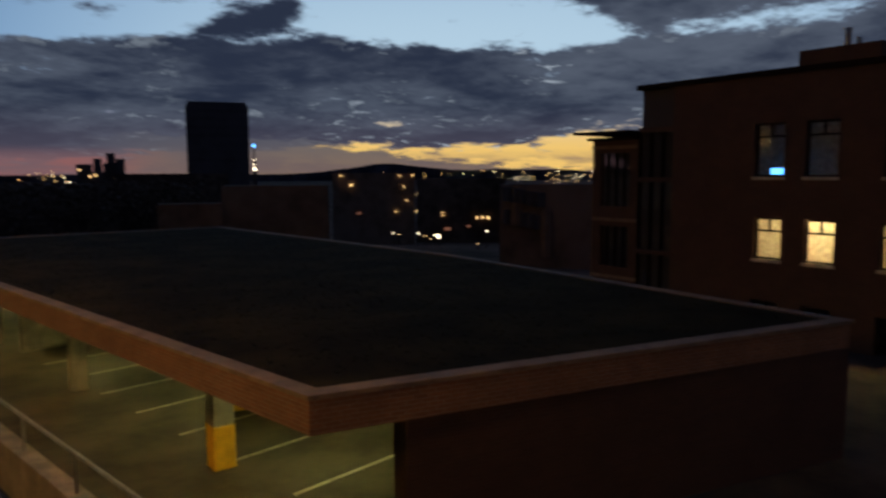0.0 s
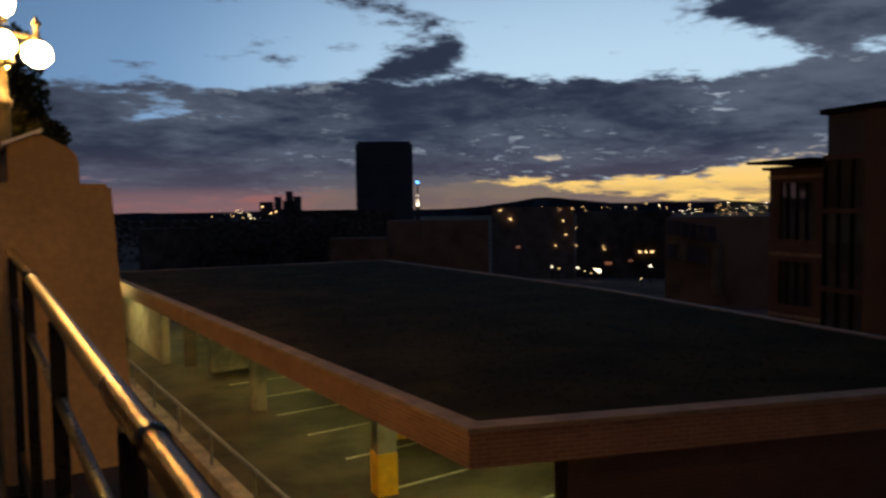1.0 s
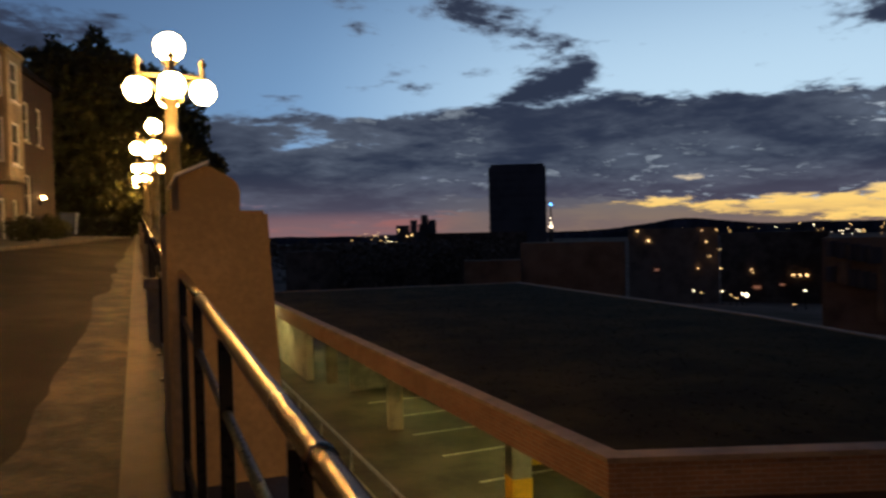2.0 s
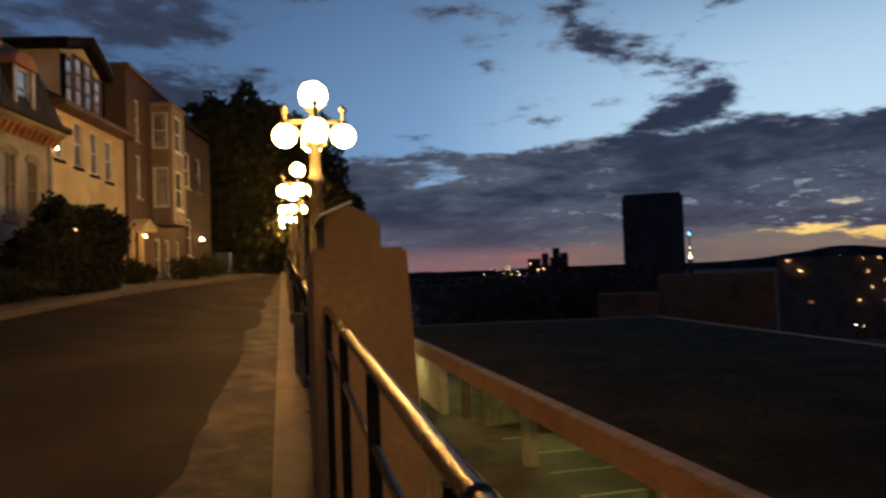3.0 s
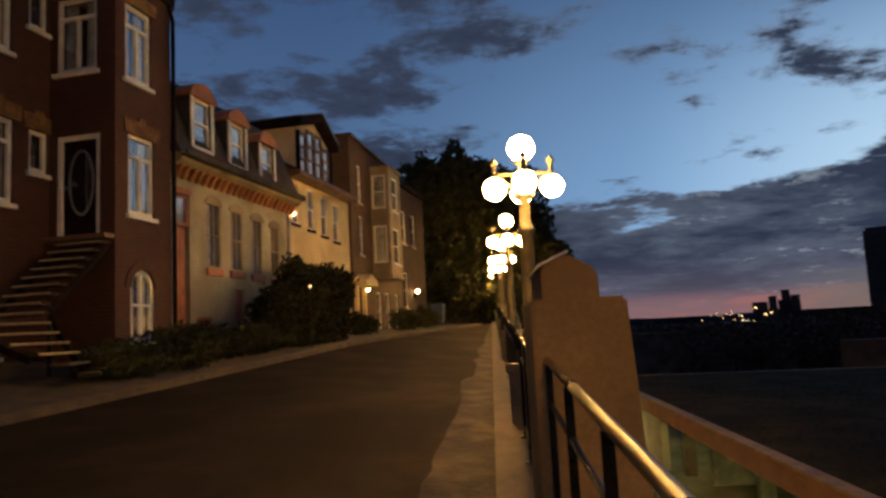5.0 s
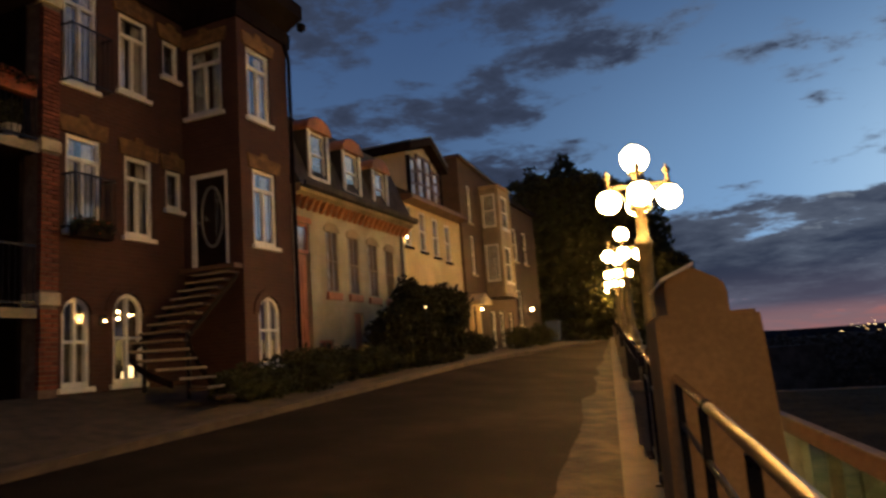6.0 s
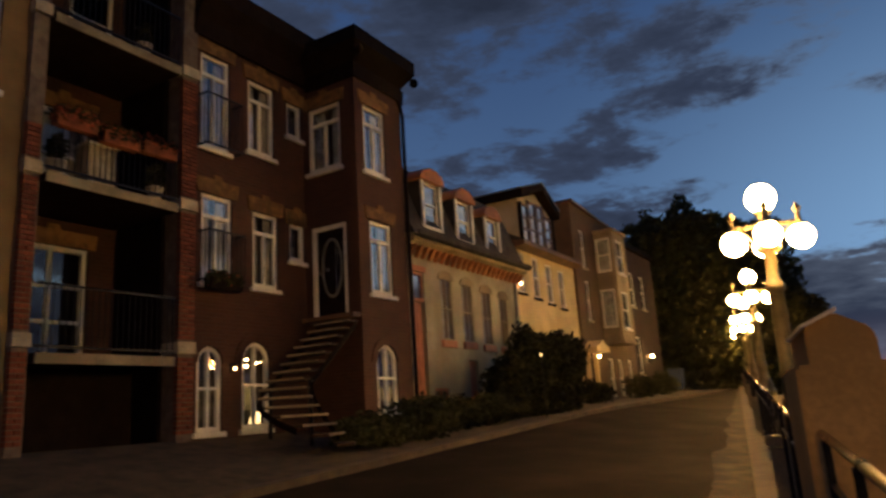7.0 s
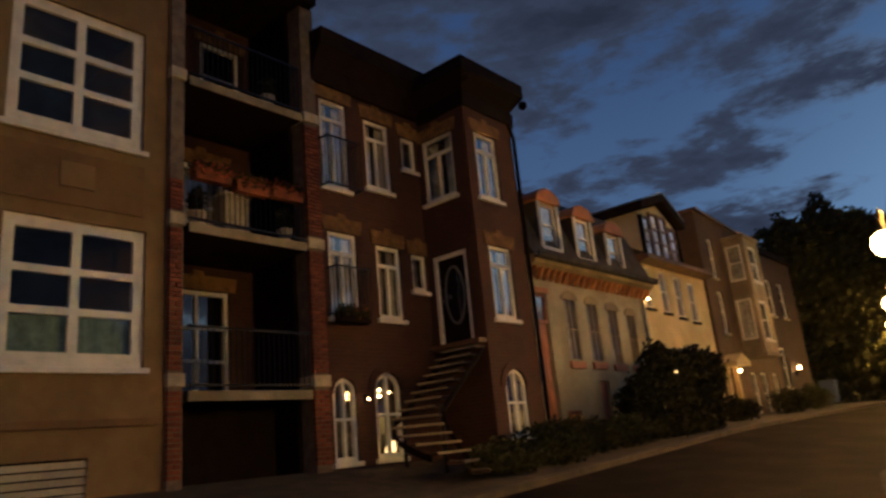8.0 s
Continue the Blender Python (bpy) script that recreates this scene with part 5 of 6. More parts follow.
for y, z in ((15.5, 1.2), (13.3, 1.2), (10.6, -5.9), (10.6, 1.2)):
    bm = bmesh.new()
    box(bm, XU + 1.4, XU + 2.8, y - 0.3, y + 0.3, z + 0.15, z + 0.22)
    rl = empty("office_light", (XU + 2.1, y, z + 0.22), "lit office ceiling panel", "ceiling light", "office lights")
    piece("diffuser", bm, "roomlight", rl)
bm = bmesh.new()
box(bm, XU + 0.9, XU + 0.95, 15.3, 15.9, 1.95, 2.2, 0.01)
scr = empty("computer_screen", (XU + 0.92, 15.6, 1.6), "glowing blue computer screen behind a window", "screen")
piece("screen_panel", bm, "screen", scr)
bm = bmesh.new()
box(bm, XU + 0.85, XU + 1.6, 14.9, 16.2, 1.5, 1.9)
tagged(part("office_desk", bm, "brownwood"), "plain office desk behind the window", "desk")
bm = bmesh.new()
box(bm, XU - 0.1, XU + 8, 2.9, 22.0, 5.85, 6.08)
piece("roof_edge", bm, "darkwood", uni)
bm = bmesh.new()
box(bm, XU + 0.6, XU + 3.2, 11.8, 14.8, 6.08, 6.75)
piece("roof_plant", bm, "uni", uni)
bm = bmesh.new()
tube(bm, (XU + 0.8, 13.1, 6.0), (XU + 0.8, 13.1, 7.4), 0.12, sides=10)
tube(bm, (XU + 0.8, 12.7, 6.0), (XU + 0.8, 12.7, 7.0), 0.08, sides=10)
piece("roof_flue", bm, "tin", uni)
bm = bmesh.new()
box(bm, XU + 0.3, XU + 8, 20.0, 21.9, -12, 5.85)
piece("stair_tower", bm, "tower", uni)
for z in (-8.8, -5.3, -1.8, 1.6, 3.9):
    bm = bmesh.new()
    box(bm, XU + 0.1, XU + 0.297, 20.0, 22.0, z, z + 0.22)
    piece("floor_band", bm, "uni", uni)
for y in (20.0, 20.62, 21.26, 21.9):
    bm = bmesh.new()
    box(bm, XU + 0.12, XU + 0.296, y, y + 0.08, -11.9, 3.88)
    piece("mullion", bm, "darkwood", uni)
bm = bmesh.new()
box(bm, XU + 0.26, XU + 0.266, 20.1, 21.9, -11.9, 3.88)
g = piece("glazing", bm, "glass", uni)
low_w = empty("glazed_wing", (XU, 23, -10), "lower brick and glass wing of the institute", "building")
bm = bmesh.new()
hw = [(22.5, 24.3, -2.6, -0.6), (22.5, 24.3, 0.4, 3.0), (22.5, 24.3, -6.0, -3.8)]
pierced(bm, XU + 0.2, XU + 0.5, 22.0, 24.8, -12, 3.7, hw)
piece("wing_wall", bm, "uni", low_w)
for h in hw:
    bm = bmesh.new()
    box(bm, XU + 0.35, XU + 0.356, h[0], h[1], h[2], h[3])
    piece("pane", bm, "glass", low_w)
for z in (-3.2, -0.35, 3.2):
    bm = bmesh.new()
    box(bm, XU + 0.12, XU + 0.197, 22.0, 24.8, z, z + 0.16)
    piece("string_course", bm, "coping", low_w)
for y in (22.9, 23.4, 23.9):
    for z0, z1 in ((-2.6, -0.6), (0.4, 3.0), (-6.0, -3.8)):
        bm = bmesh.new()
        box(bm, XU + 0.25, XU + 0.33, y - 0.04, y + 0.04, z0, z1)
        piece("mullion", bm, "darkwood", low_w)
bm = bmesh.new()
box(bm, XU + 0.5, XU + 8, 22.0, 24.8, -12, 3.6)
piece("wing_core", bm, "tower", low_w)
bm = bmesh.new()
box(bm, XU - 0.9, XU + 8, 21.9, 25.2, 3.9, 4.02)
box(bm, XU - 0.2, XU + 8, 22.0, 24.9, 3.62, 3.75)
piece("thin_canopy", bm, "darkwood", low_w)

# ---- distance: towers, slab blocks, hills and city lights ----
EYE0 = Vector((1.0, 0.8, 2.0))


def block(name, bearing, width, dist, z0, z1, mat, label, depth=None, category="building"):
    """A far building at a bearing (degrees right of +y) and angular width."""
    a = radians(bearing)
    c = EYE0 + Vector((math.sin(a), math.cos(a), 0)) * dist
    w = dist * radians(width) / 2
    dp = depth or w
    across, along = Vector((math.cos(a), -math.sin(a), 0)), Vector((math.sin(a), math.cos(a), 0))
    bm = bmesh.new()
    o = [c - across * w, c + across * w, c + across * w + along * dp, c - across * w + along * dp]
    prism(bm, [(q.x, q.y) for q in o], "z", z0, z1)
    thing = empty(name, (c.x, c.y, z0), label, category)
    piece("block_body", bm, mat, thing)
    return thing, c, across, along, w


t1, c, ac, al, w = block("office_tower", 20.1, 4.55, 640, -35, 61.2, "tower", "tall dark slab tower against the sunset")
bm = bmesh.new()
o = [c - ac * w * 0.93 + al * 2, c + ac * w * 0.93 + al * 2, c + ac * w * 0.93 + al * 20, c - ac * w * 0.93 + al * 20]
prism(bm, [(q.x, q.y) for q in o], "z", 61.2, 63.8)
piece("plant_storey", bm, "tower", t1)
for i in range(13):
    bm = bmesh.new()
    z = -28 + 6.9 * i
    o = [c - ac * w * 1.01 - al * 0.3, c + ac * w * 1.01 - al * 0.3, c + ac * w * 1.01, c - ac * w * 1.01]
    prism(bm, [(q.x, q.y) for q in o], "z", z, z + 2.6)
    piece("window_band", bm, "tower", t1)
t2, c, ac, al, w = block("apartment_towers", 11.9, 3.2, 720, -35, 5.0, "tower", "cluster of dark apartment towers on the skyline")
for f0, f1, zt in ((-1, -0.35, 12), (-0.3, 0.05, 17), (0.1, 0.62, 13), (0.25, 0.6, 22), (0.62, 1, 17)):
    bm = bmesh.new()
    o = [c + ac * w * f0 - al * 0.5, c + ac * w * f1 - al * 0.5, c + ac * w * f1 + al * 8, c + ac * w * f0 + al * 8]
    prism(bm, [(q.x, q.y) for q in o], "z", -30, zt)
    piece("apartment_tower", bm, "tower", t2)
rng = random.Random(3)
for i in range(7):
    bm = bmesh.new()
    q = c + ac * w * rng.uniform(-0.9, 0.9) - al * 1.0
    zz = rng.uniform(-12, 10)
    box(bm, q.x - 0.7, q.x + 0.7, q.y - 0.4, q.y + 0.4, zz, zz + 1.2)
    piece("lit_window", bm, "cityglow", t2)
mast, c, ac, al, w = block("radio_mast", 22.72, 0.34, 900, -35, 8, "tower", "slim lit mast beside the dark tower", category="mast")
bm = bmesh.new()
tube(bm, (c.x, c.y, 8), (c.x, c.y, 42), 1.6, 0.4, 6)
piece("mast_spire", bm, "tower", mast)
for z, mt, r in ((9, "citywhite", 2.0), (14, "citywhite", 1.0), (20, "citywhite", 0.8), (37, "screen", 2.0)):
    bm = bmesh.new()
    ball(bm, (c.x - 2 * al.x, c.y - 2 * al.y, z), r, 8)
    piece("mast_light", bm, mt, mast)


def spot(brg, elev, dist):
    """A place at a bearing, an elevation and a distance from the terrace."""
    a = radians(brg)
    return EYE0 + Vector((math.sin(a), math.cos(a), 0)) * dist + Vector((0, 0, dist * math.tan(radians(elev))))


def lit_windows(thing, dist, wins, mat="cityglow", k=0.45):
    """Small lit panes on a far block: bearing, elevation, width and height in degrees."""
    for brg, elev, w, hh in wins:
        q = spot(brg, elev, dist - 0.6)
        a = radians(brg)
        ac = Vector((math.cos(a), -math.sin(a), 0)) * dist * radians(w) * k / 2
        al = Vector((math.sin(a), math.cos(a), 0)) * 0.3
        z0, z1 = q.z - dist * radians(hh) * k / 2, q.z + dist * radians(hh) * k / 2
        bm = bmesh.new()
        prism(bm, [(p.x, p.y) for p in (q - ac, q + ac, q + ac + al, q - ac + al)], "z", z0, z1)
        piece("lit_window", bm, mat, thing)


block("town_block", 16.8, 8.0, 330, -34, 2.6, "far", "dark low block on the skyline")
block("town_block", 8.5, 9.0, 305, -34, -1.5, "far", "dark rooftops under the skyline")
block("town_block", 3.5, 4.0, 180, -34, -1.5, "far", "dark rooftops below the terrace wall")
hall = block("town_hall_block", 24.4, 8.2, 75, -20, 0.9, "fartan", "pale windowless hall behind the car park")[0]
block("hall_annex", 18.0, 4.6, 72, -20, -0.75, "fartan", "low pale annex beside the hall")
brickb = block("brick_block", 32.0, 6.6, 150, -34, 2.3, "far", "dark brick block with a few lit windows")[0]
lit_windows(brickb, 150, [(29.4, -0.1, 0.55, 0.12), (30.2, -0.85, 0.4, 0.3), (34.1, -0.1, 0.28, 0.1), (35.1, -0.08, 0.35, 0.12), (34.4, -1.0, 0.22, 0.2), (34.6, -2.1, 0.25, 0.14), (35.4, -1.6, 0.2, 0.1), (33.8, -3.0, 0.3, 0.14), (35.4, -3.0, 0.25, 0.12)])
lit_windows(brickb, 150, [(30.8, -3.1, 0.7, 0.35)], "embers")
sb = block("street_block", 39.0, 7.2, 170, -34, 1.0, "far", "dark street block with a lit shop front")[0]
lit_windows(sb, 170, [(40.3, -3.5, 0.3, 0.35), (40.75, -3.5, 0.3, 0.35), (41.2, -3.5, 0.35, 0.38), (37.6, -3.3, 0.2, 0.15)])
lit_windows(sb, 170, [(37.9, -4.4, 1.2, 0.5), (39.6, -4.2, 0.8, 0.3)], "embers")
dw = block("low_wing", 46.0, 7.6, 62, -20, 1.1, "far", "dark low wing beside the institute")[0]
for brg, e0, e1 in ((43.5, -2.5, -4.1), (45.9, -2.9, -6.6)):
    q0, q1 = spot(brg, e0, 61.4), spot(brg, e1, 61.4)
    bm = bmesh.new()
    box(bm, q0.x - 0.3, q0.x + 0.3, q0.y - 0.3, q0.y + 0.3, q1.z, q0.z, 0.02)
    piece("pale_pilaster", bm, "fartan", dw)
for i in range(5):
    for e in (-1.6, -3.4):
        q = spot(42.9 + 0.62 * i, e - 0.12 * i, 61.6)
        bm = bmesh.new()
        box(bm, q.x - 0.45, q.x + 0.45, q.y - 0.25, q.y + 0.25, q.z - 0.6, q.z + 0.6)
        piece("dark_window", bm, "tower", dw)
# street lamps and parked cars down the hill
for brg, elev, dist, r in ((33.5, -4.7, 140, 0.22), (34.0, -4.8, 138, 0.16), (35.5, -4.75, 138, 0.24), (36.1, -5.0, 134, 0.18), (37.2, -5.0, 130, 0.55), (36.9, -4.9, 132, 0.3), (41.1, -4.6, 120, 0.26), (37.5, -3.1, 150, 0.2), (36.5, -5.2, 130, 0.2), (40.4, -5.6, 110, 0.14), (42.6, -6.2, 95, 0.16), (43.4, -6.5, 90, 0.12), (4.8, -2.0, 260, 0.3), (20.0, 0.35, 800, 0.5)):
    q = spot(brg, elev, dist)
    sl = empty("street_light", (q.x, q.y, q.z - 4), "distant lit street light on a thin mast", "street light", "street lights of the lower town")
    bm = bmesh.new()
    ball(bm, q, r * 0.62, 8)
    piece("lantern", bm, "citywhite" if r > 0.2 else "cityglow", sl)
    bm = bmesh.new()
    tube(bm, (q.x, q.y, q.z - 8), (q.x, q.y, q.z - r), 0.08, sides=6)
    piece("mast", bm, "iron", sl)
# ragged far woods along the skyline
bm = bmesh.new()
rng = random.Random(31)
for i in range(5200):
    brg = rng.uniform(-6, 19)
    dist = rng.uniform(230, 300)
    topz = -0.4 + 2.4 * noise.noise(Vector((brg * 0.9, 1.0, 0))) + 1.2 * noise.noise(Vector((brg * 3.1, 5.0, 0)))
    q = spot(brg, 0, dist)
    q.z = topz - abs(rng.gauss(0, 5.0))
    nn = Vector((rng.gauss(0, 1), rng.gauss(0, 1), rng.gauss(0, 1))).normalized()
    t = nn.orthogonal().normalized() * rng.uniform(0.5, 1.1)
    s2 = nn.cross(t) * 0.7
    bm.faces.new([bm.verts.new(v) for v in (q - t, q + s2, q + t, q - s2)])
tagged(part("far_woods", bm, "far"), "ragged dark woods along the far skyline", "woods", kind="stuff")
# hills, with the blue haze of distance mixed into their colour
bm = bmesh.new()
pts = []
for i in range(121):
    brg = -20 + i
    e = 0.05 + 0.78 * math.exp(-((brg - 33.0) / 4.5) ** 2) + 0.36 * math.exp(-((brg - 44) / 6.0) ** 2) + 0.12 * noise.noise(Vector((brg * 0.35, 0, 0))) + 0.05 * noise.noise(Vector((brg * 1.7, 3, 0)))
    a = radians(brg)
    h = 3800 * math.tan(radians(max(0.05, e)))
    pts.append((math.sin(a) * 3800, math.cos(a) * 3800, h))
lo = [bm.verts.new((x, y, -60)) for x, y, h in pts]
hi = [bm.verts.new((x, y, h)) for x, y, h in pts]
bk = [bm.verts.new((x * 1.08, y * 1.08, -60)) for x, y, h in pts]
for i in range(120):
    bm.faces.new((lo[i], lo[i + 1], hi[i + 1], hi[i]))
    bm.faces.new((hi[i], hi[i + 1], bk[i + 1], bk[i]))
tagged(part("hills", bm, "hill"), "low dark hills on the horizon, blue haze in their colour", "hill", kind="structure")
# scattered lights of the lower town
bm = bmesh.new()
bm2 = bmesh.new()
rng = random.Random(11)
for i in range(110):
    brg = rng.choice((rng.gauss(43, 6), rng.gauss(49, 4), rng.gauss(47, 5), rng.gauss(9, 1.2)))
    dist = rng.uniform(900, 2600)
    a = radians(brg)
    dn = rng.uniform(0.05, 0.9)
    z = 2.0 - dist * math.tan(radians(dn)) + 6
    r = dist * rng.uniform(0.0003, 0.0008)
    q = Vector((1 + math.sin(a) * dist, 0.8 + math.cos(a) * dist, max(-30, z)))
    bmesh.ops.create_icosphere(bm if rng.random() < 0.6 else bm2, subdivisions=1, radius=r, matrix=Matrix.Translation(q))
tagged(part("town_lights", bm, "cityglow"), "many small warm lights of the lower town", "lights", kind="stuff")
tagged(part("white_town_lights", bm2, "citywhite"), "small white lights of the lower town", "lights", kind="stuff")


# ---- trees and bushes ----
def foliage(bm, centre, radii, count, size, rng):
    for _ in range(count):
        while True:
            v = Vector((rng.uniform(-1, 1), rng.uniform(-1, 1), rng.uniform(-1, 1)))
            if 0.25 < v.length < 1:
                break
        lump = 0.82 + 0.3 * noise.noise(v * 2.3 + Vector(centre) * 0.37)
        p = Vector(centre) + Vector((v.x * radii[0], v.y * radii[1], v.z * radii[2])) * lump
        n = Vector((rng.gauss(0, 1), rng.gauss(0, 1), rng.gauss(0, 1))).normalized()
        t = n.orthogonal().normalized() * size * rng.uniform(0.6, 1.3)
        s = n.cross(t).normalized() * size * 0.55
        vs = [bm.verts.new(q) for q in (p - t, p + s * 0.9 + n * size * 0.15, p + t, p - s * 0.9 + n * size * 0.15)]
        bm.faces.new(vs)


def tree(name, base, height, crowns, label, leaf=0.22, count=5000, seed=1, trunk=0.25):
    rng = random.Random(seed)
    thing = empty(name, base, label, "tree")
    bm = bmesh.new()
    x, y, z = base
    tube(bm, (x, y, z - 0.2), (x + 0.1, y, z + height * 0.45), trunk, trunk * 0.6, 10)
    for c, r in crowns:
        tube(bm, (x + 0.1, y, z + height * 0.4), Vector(c), trunk * 0.5, trunk * 0.15, 7)
    piece("trunk", bm, "bark", thing)
    bm = bmesh.new()
    tot = sum(r[0] * r[1] * r[2] for _, r in crowns)
    for c, r in crowns:
        foliage(bm, c, r, int(count * r[0] * r[1] * r[2] / tot), leaf, rng)
    piece("crown", bm, "leaf", thing)
    return thing


tree("large_tree", (-8.0, 46, 2.5), 14, [((-8.5, 46, 9.6), (4.2, 4, 5.6)), ((-5.4, 47, 8.4), (3.8, 4, 5.6)), ((-11.5, 46, 7.6), (4, 4, 6)), ((-4.4, 47, 5.4), (3.4, 3.5, 4.5)), ((-8, 45, 4.2), (5.5, 3, 3.4))], "large dark leafy tree closing the street", count=46000, leaf=0.25, seed=4)
tree("street_tree", (-2.6, 36, 1.5), 7, [((-3.0, 36, 6.1), (1.5, 1.5, 1.3)), ((-1.7, 36.3, 5.3), (1.2, 1.4, 1.2)), ((-3.4, 36, 4.6), (1.5, 1.5, 1.6))], "smaller leafy tree beyond the lamps", count=7000, leaf=0.18, seed=7, trunk=0.14)


def bush(name, base, crowns, label, leaf=0.09, count=6000, seed=1, mat="leaf"):
    rng = random.Random(seed)
    thing = empty(name, base, label, "bush")
    bm = bmesh.new()
    for c, r in crowns:
        tube(bm, (base[0], base[1], base[2] - 0.1), (c[0], c[1], c[2]), 0.05, 0.015, 6)
    piece("stem", bm, "bark", thing)
    bm = bmesh.new()
    tot = sum(r[0] * r[1] * r[2] for _, r in crowns)
    for c, r in crowns:
        foliage(bm, c, r, int(count * r[0] * r[1] * r[2] / tot), leaf, rng)
    piece("leaves", bm, mat, thing)
    return thing


bush("large_bush", (-7.3, 19.3, 1.75), [((-7.3, 18.5, 2.8), (0.9, 1.3, 1.15)), ((-7.2, 20.2, 2.9), (1.0, 1.5, 1.3)), ((-7.3, 19.3, 3.4), (0.8, 1.2, 0.8)), ((-7.3, 21.4, 3.1), (0.7, 0.9, 1.0)), ((-7.2, 19.4, 2.1), (0.9, 2.6, 0.6)), ((-7.2, 17.3, 2.6), (0.8, 1.0, 0.95)), ((-7.3, 22.2, 3.5), (0.6, 0.6, 0.8)), ((-7.2, 18.4, 3.75), (0.5, 0.6, 0.55)), ((-7.3, 21.0, 3.85), (0.5, 0.6, 0.5))], "large dark rounded bush before the cottage", count=24000, leaf=0.085, seed=9)
for k, (y, xx, h, ry) in enumerate(((12.6, -6.9, 0.55, 1.1), (14.2, -7.2, 0.5, 0.9), (15.6, -7.0, 0.45, 1.0), (11.0, -7.0, 0.4, 0.8), (16.9, -7.4, 0.35, 0.8), (24.3, -7.6, 0.5, 0.9), (30.0, -7.6, 0.6, 1.3), (34.0, -7.7, 0.7, 1.2))):
    z = kerb_left(y) + 0.25
    bush("garden_shrub", (xx, y, z), [((xx, y, z + h * 0.6), (0.7, ry, h)), ((xx + 0.2, y + 0.4, z + h * 0.5), (0.6, ry * 0.6, h * 0.8))], "low leafy shrub in the front garden", count=2200, leaf=0.06, seed=20 + k)

# lamp on the far wall
wl = empty("wall_lamp", (-8.98, 37.0, 3.78), "small lit wall lamp on brown brick", "wall lamp")
bm = bmesh.new()
box(bm, -9.0, -8.9, 36.95, 37.05, 3.78, 3.98, 0.01)
piece("bracket", bm, "iron", wl)
bm = bmesh.new()
ball(bm, (-8.8, 37.0, 4.1), 0.085, 14)
piece("globe", bm, "bulb", wl, "lit globe", True)
bm = bmesh.new()
tube(bm, (-8.92, 37, 3.93), (-8.8, 37, 4.0), 0.02, sides=6)
piece("arm", bm, "iron", wl)
dl = empty("door_lantern", (-8.9, 27.6, 3.6), "small lit lantern over a doorway", "wall lamp")
bm = bmesh.new()
ball(bm, (-8.5, 28.2, 3.78), 0.055, 12)
piece("globe", bm, "bulb", dl, "lit globe", True)
el_ = empty("eaves_lantern", (-8.95, 22.2, 5.96), "small lit lantern below the eaves", "wall lamp")
bm = bmesh.new()
ball(bm, (-8.88, 22.2, 6.06), 0.045, 12)
piece("globe", bm, "bulb", el_, "lit globe", True)


# Stands for a door lamp glimpsed through the bush; post and hood are added.
gl = empty("garden_lantern", (-6.45, 17.78, 1.7), "small lit bulb on an added post, for a door lamp behind the bush", "garden lantern")
bm = bmesh.new()
tube(bm, (-6.45, 17.78, 1.6), (-6.45, 17.78, 3.26), 0.016, sides=8)
piece("post", bm, "iron", gl)
bm = bmesh.new()
ball(bm, (-6.45, 17.78, 3.31), 0.03, 12)
piece("bulb", bm, "cityglow", gl, "lit bulb", True)
bm = bmesh.new()
lathe(bm, [(0.055, 0.0), (0.02, 0.035), (0.008, 0.05)], 10, (-6.45, 17.78, 3.345))
piece("hood", bm, "iron", gl)


# ---- balcony things, window boxes and lit rooms ----
def flower_box(name, x0, x1, y0, y1, z, seed, label, trough=("terracotta", "terracotta trough"), blooms=420):
    thing = empty(name, ((x0 + x1) / 2, (y0 + y1) / 2, z), label, "flower box", "flower boxes")
    bm = bmesh.new()
    prism(bm, [(x0, z + 0.2), (x0 + 0.03, z), (x1 - 0.03, z), (x1, z + 0.2), (x1 - 0.025, z + 0.2), (x1 - 0.05, z + 0.03), (x0 + 0.05, z + 0.03), (x0 + 0.025, z + 0.2)], "y", y0, y1)
    piece("trough", bm, trough[0], thing, trough[1])
    rng = random.Random(seed)
    for mat, nm, count, size in (("leaf", "leaves", 700, 0.04), ("flower", "blossoms", blooms, 0.035)):
        bm = bmesh.new()
        for k in range(3):
            foliage(bm, ((x0 + x1) / 2, y0 + (y1 - y0) * (k + 0.5) / 3, z + 0.2), ((x1 - x0) * 0.95, (y1 - y0) / 4.0, 0.17 + 0.06 * rng.random()), count // 3, size, rng)
        piece(nm, bm, mat, thing)
    return thing


for k, (y0, y1, z) in enumerate(((6.35, 7.0, 6.62), (7.12, 7.75, 6.56), (7.85, 8.5, 6.6))):
    flower_box("flower_box", XR + 0.08, XR + 0.30, y0, y1, z, 40 + k, "terracotta flower box hung on a balcony rail")
flower_box("flower_box", XR + 0.20, XR + 0.42, 9.15, 9.9, 4.42, 51, "dark wooden flower box below an iron window guard", ("darkwood", "dark wooden trough"), 60)


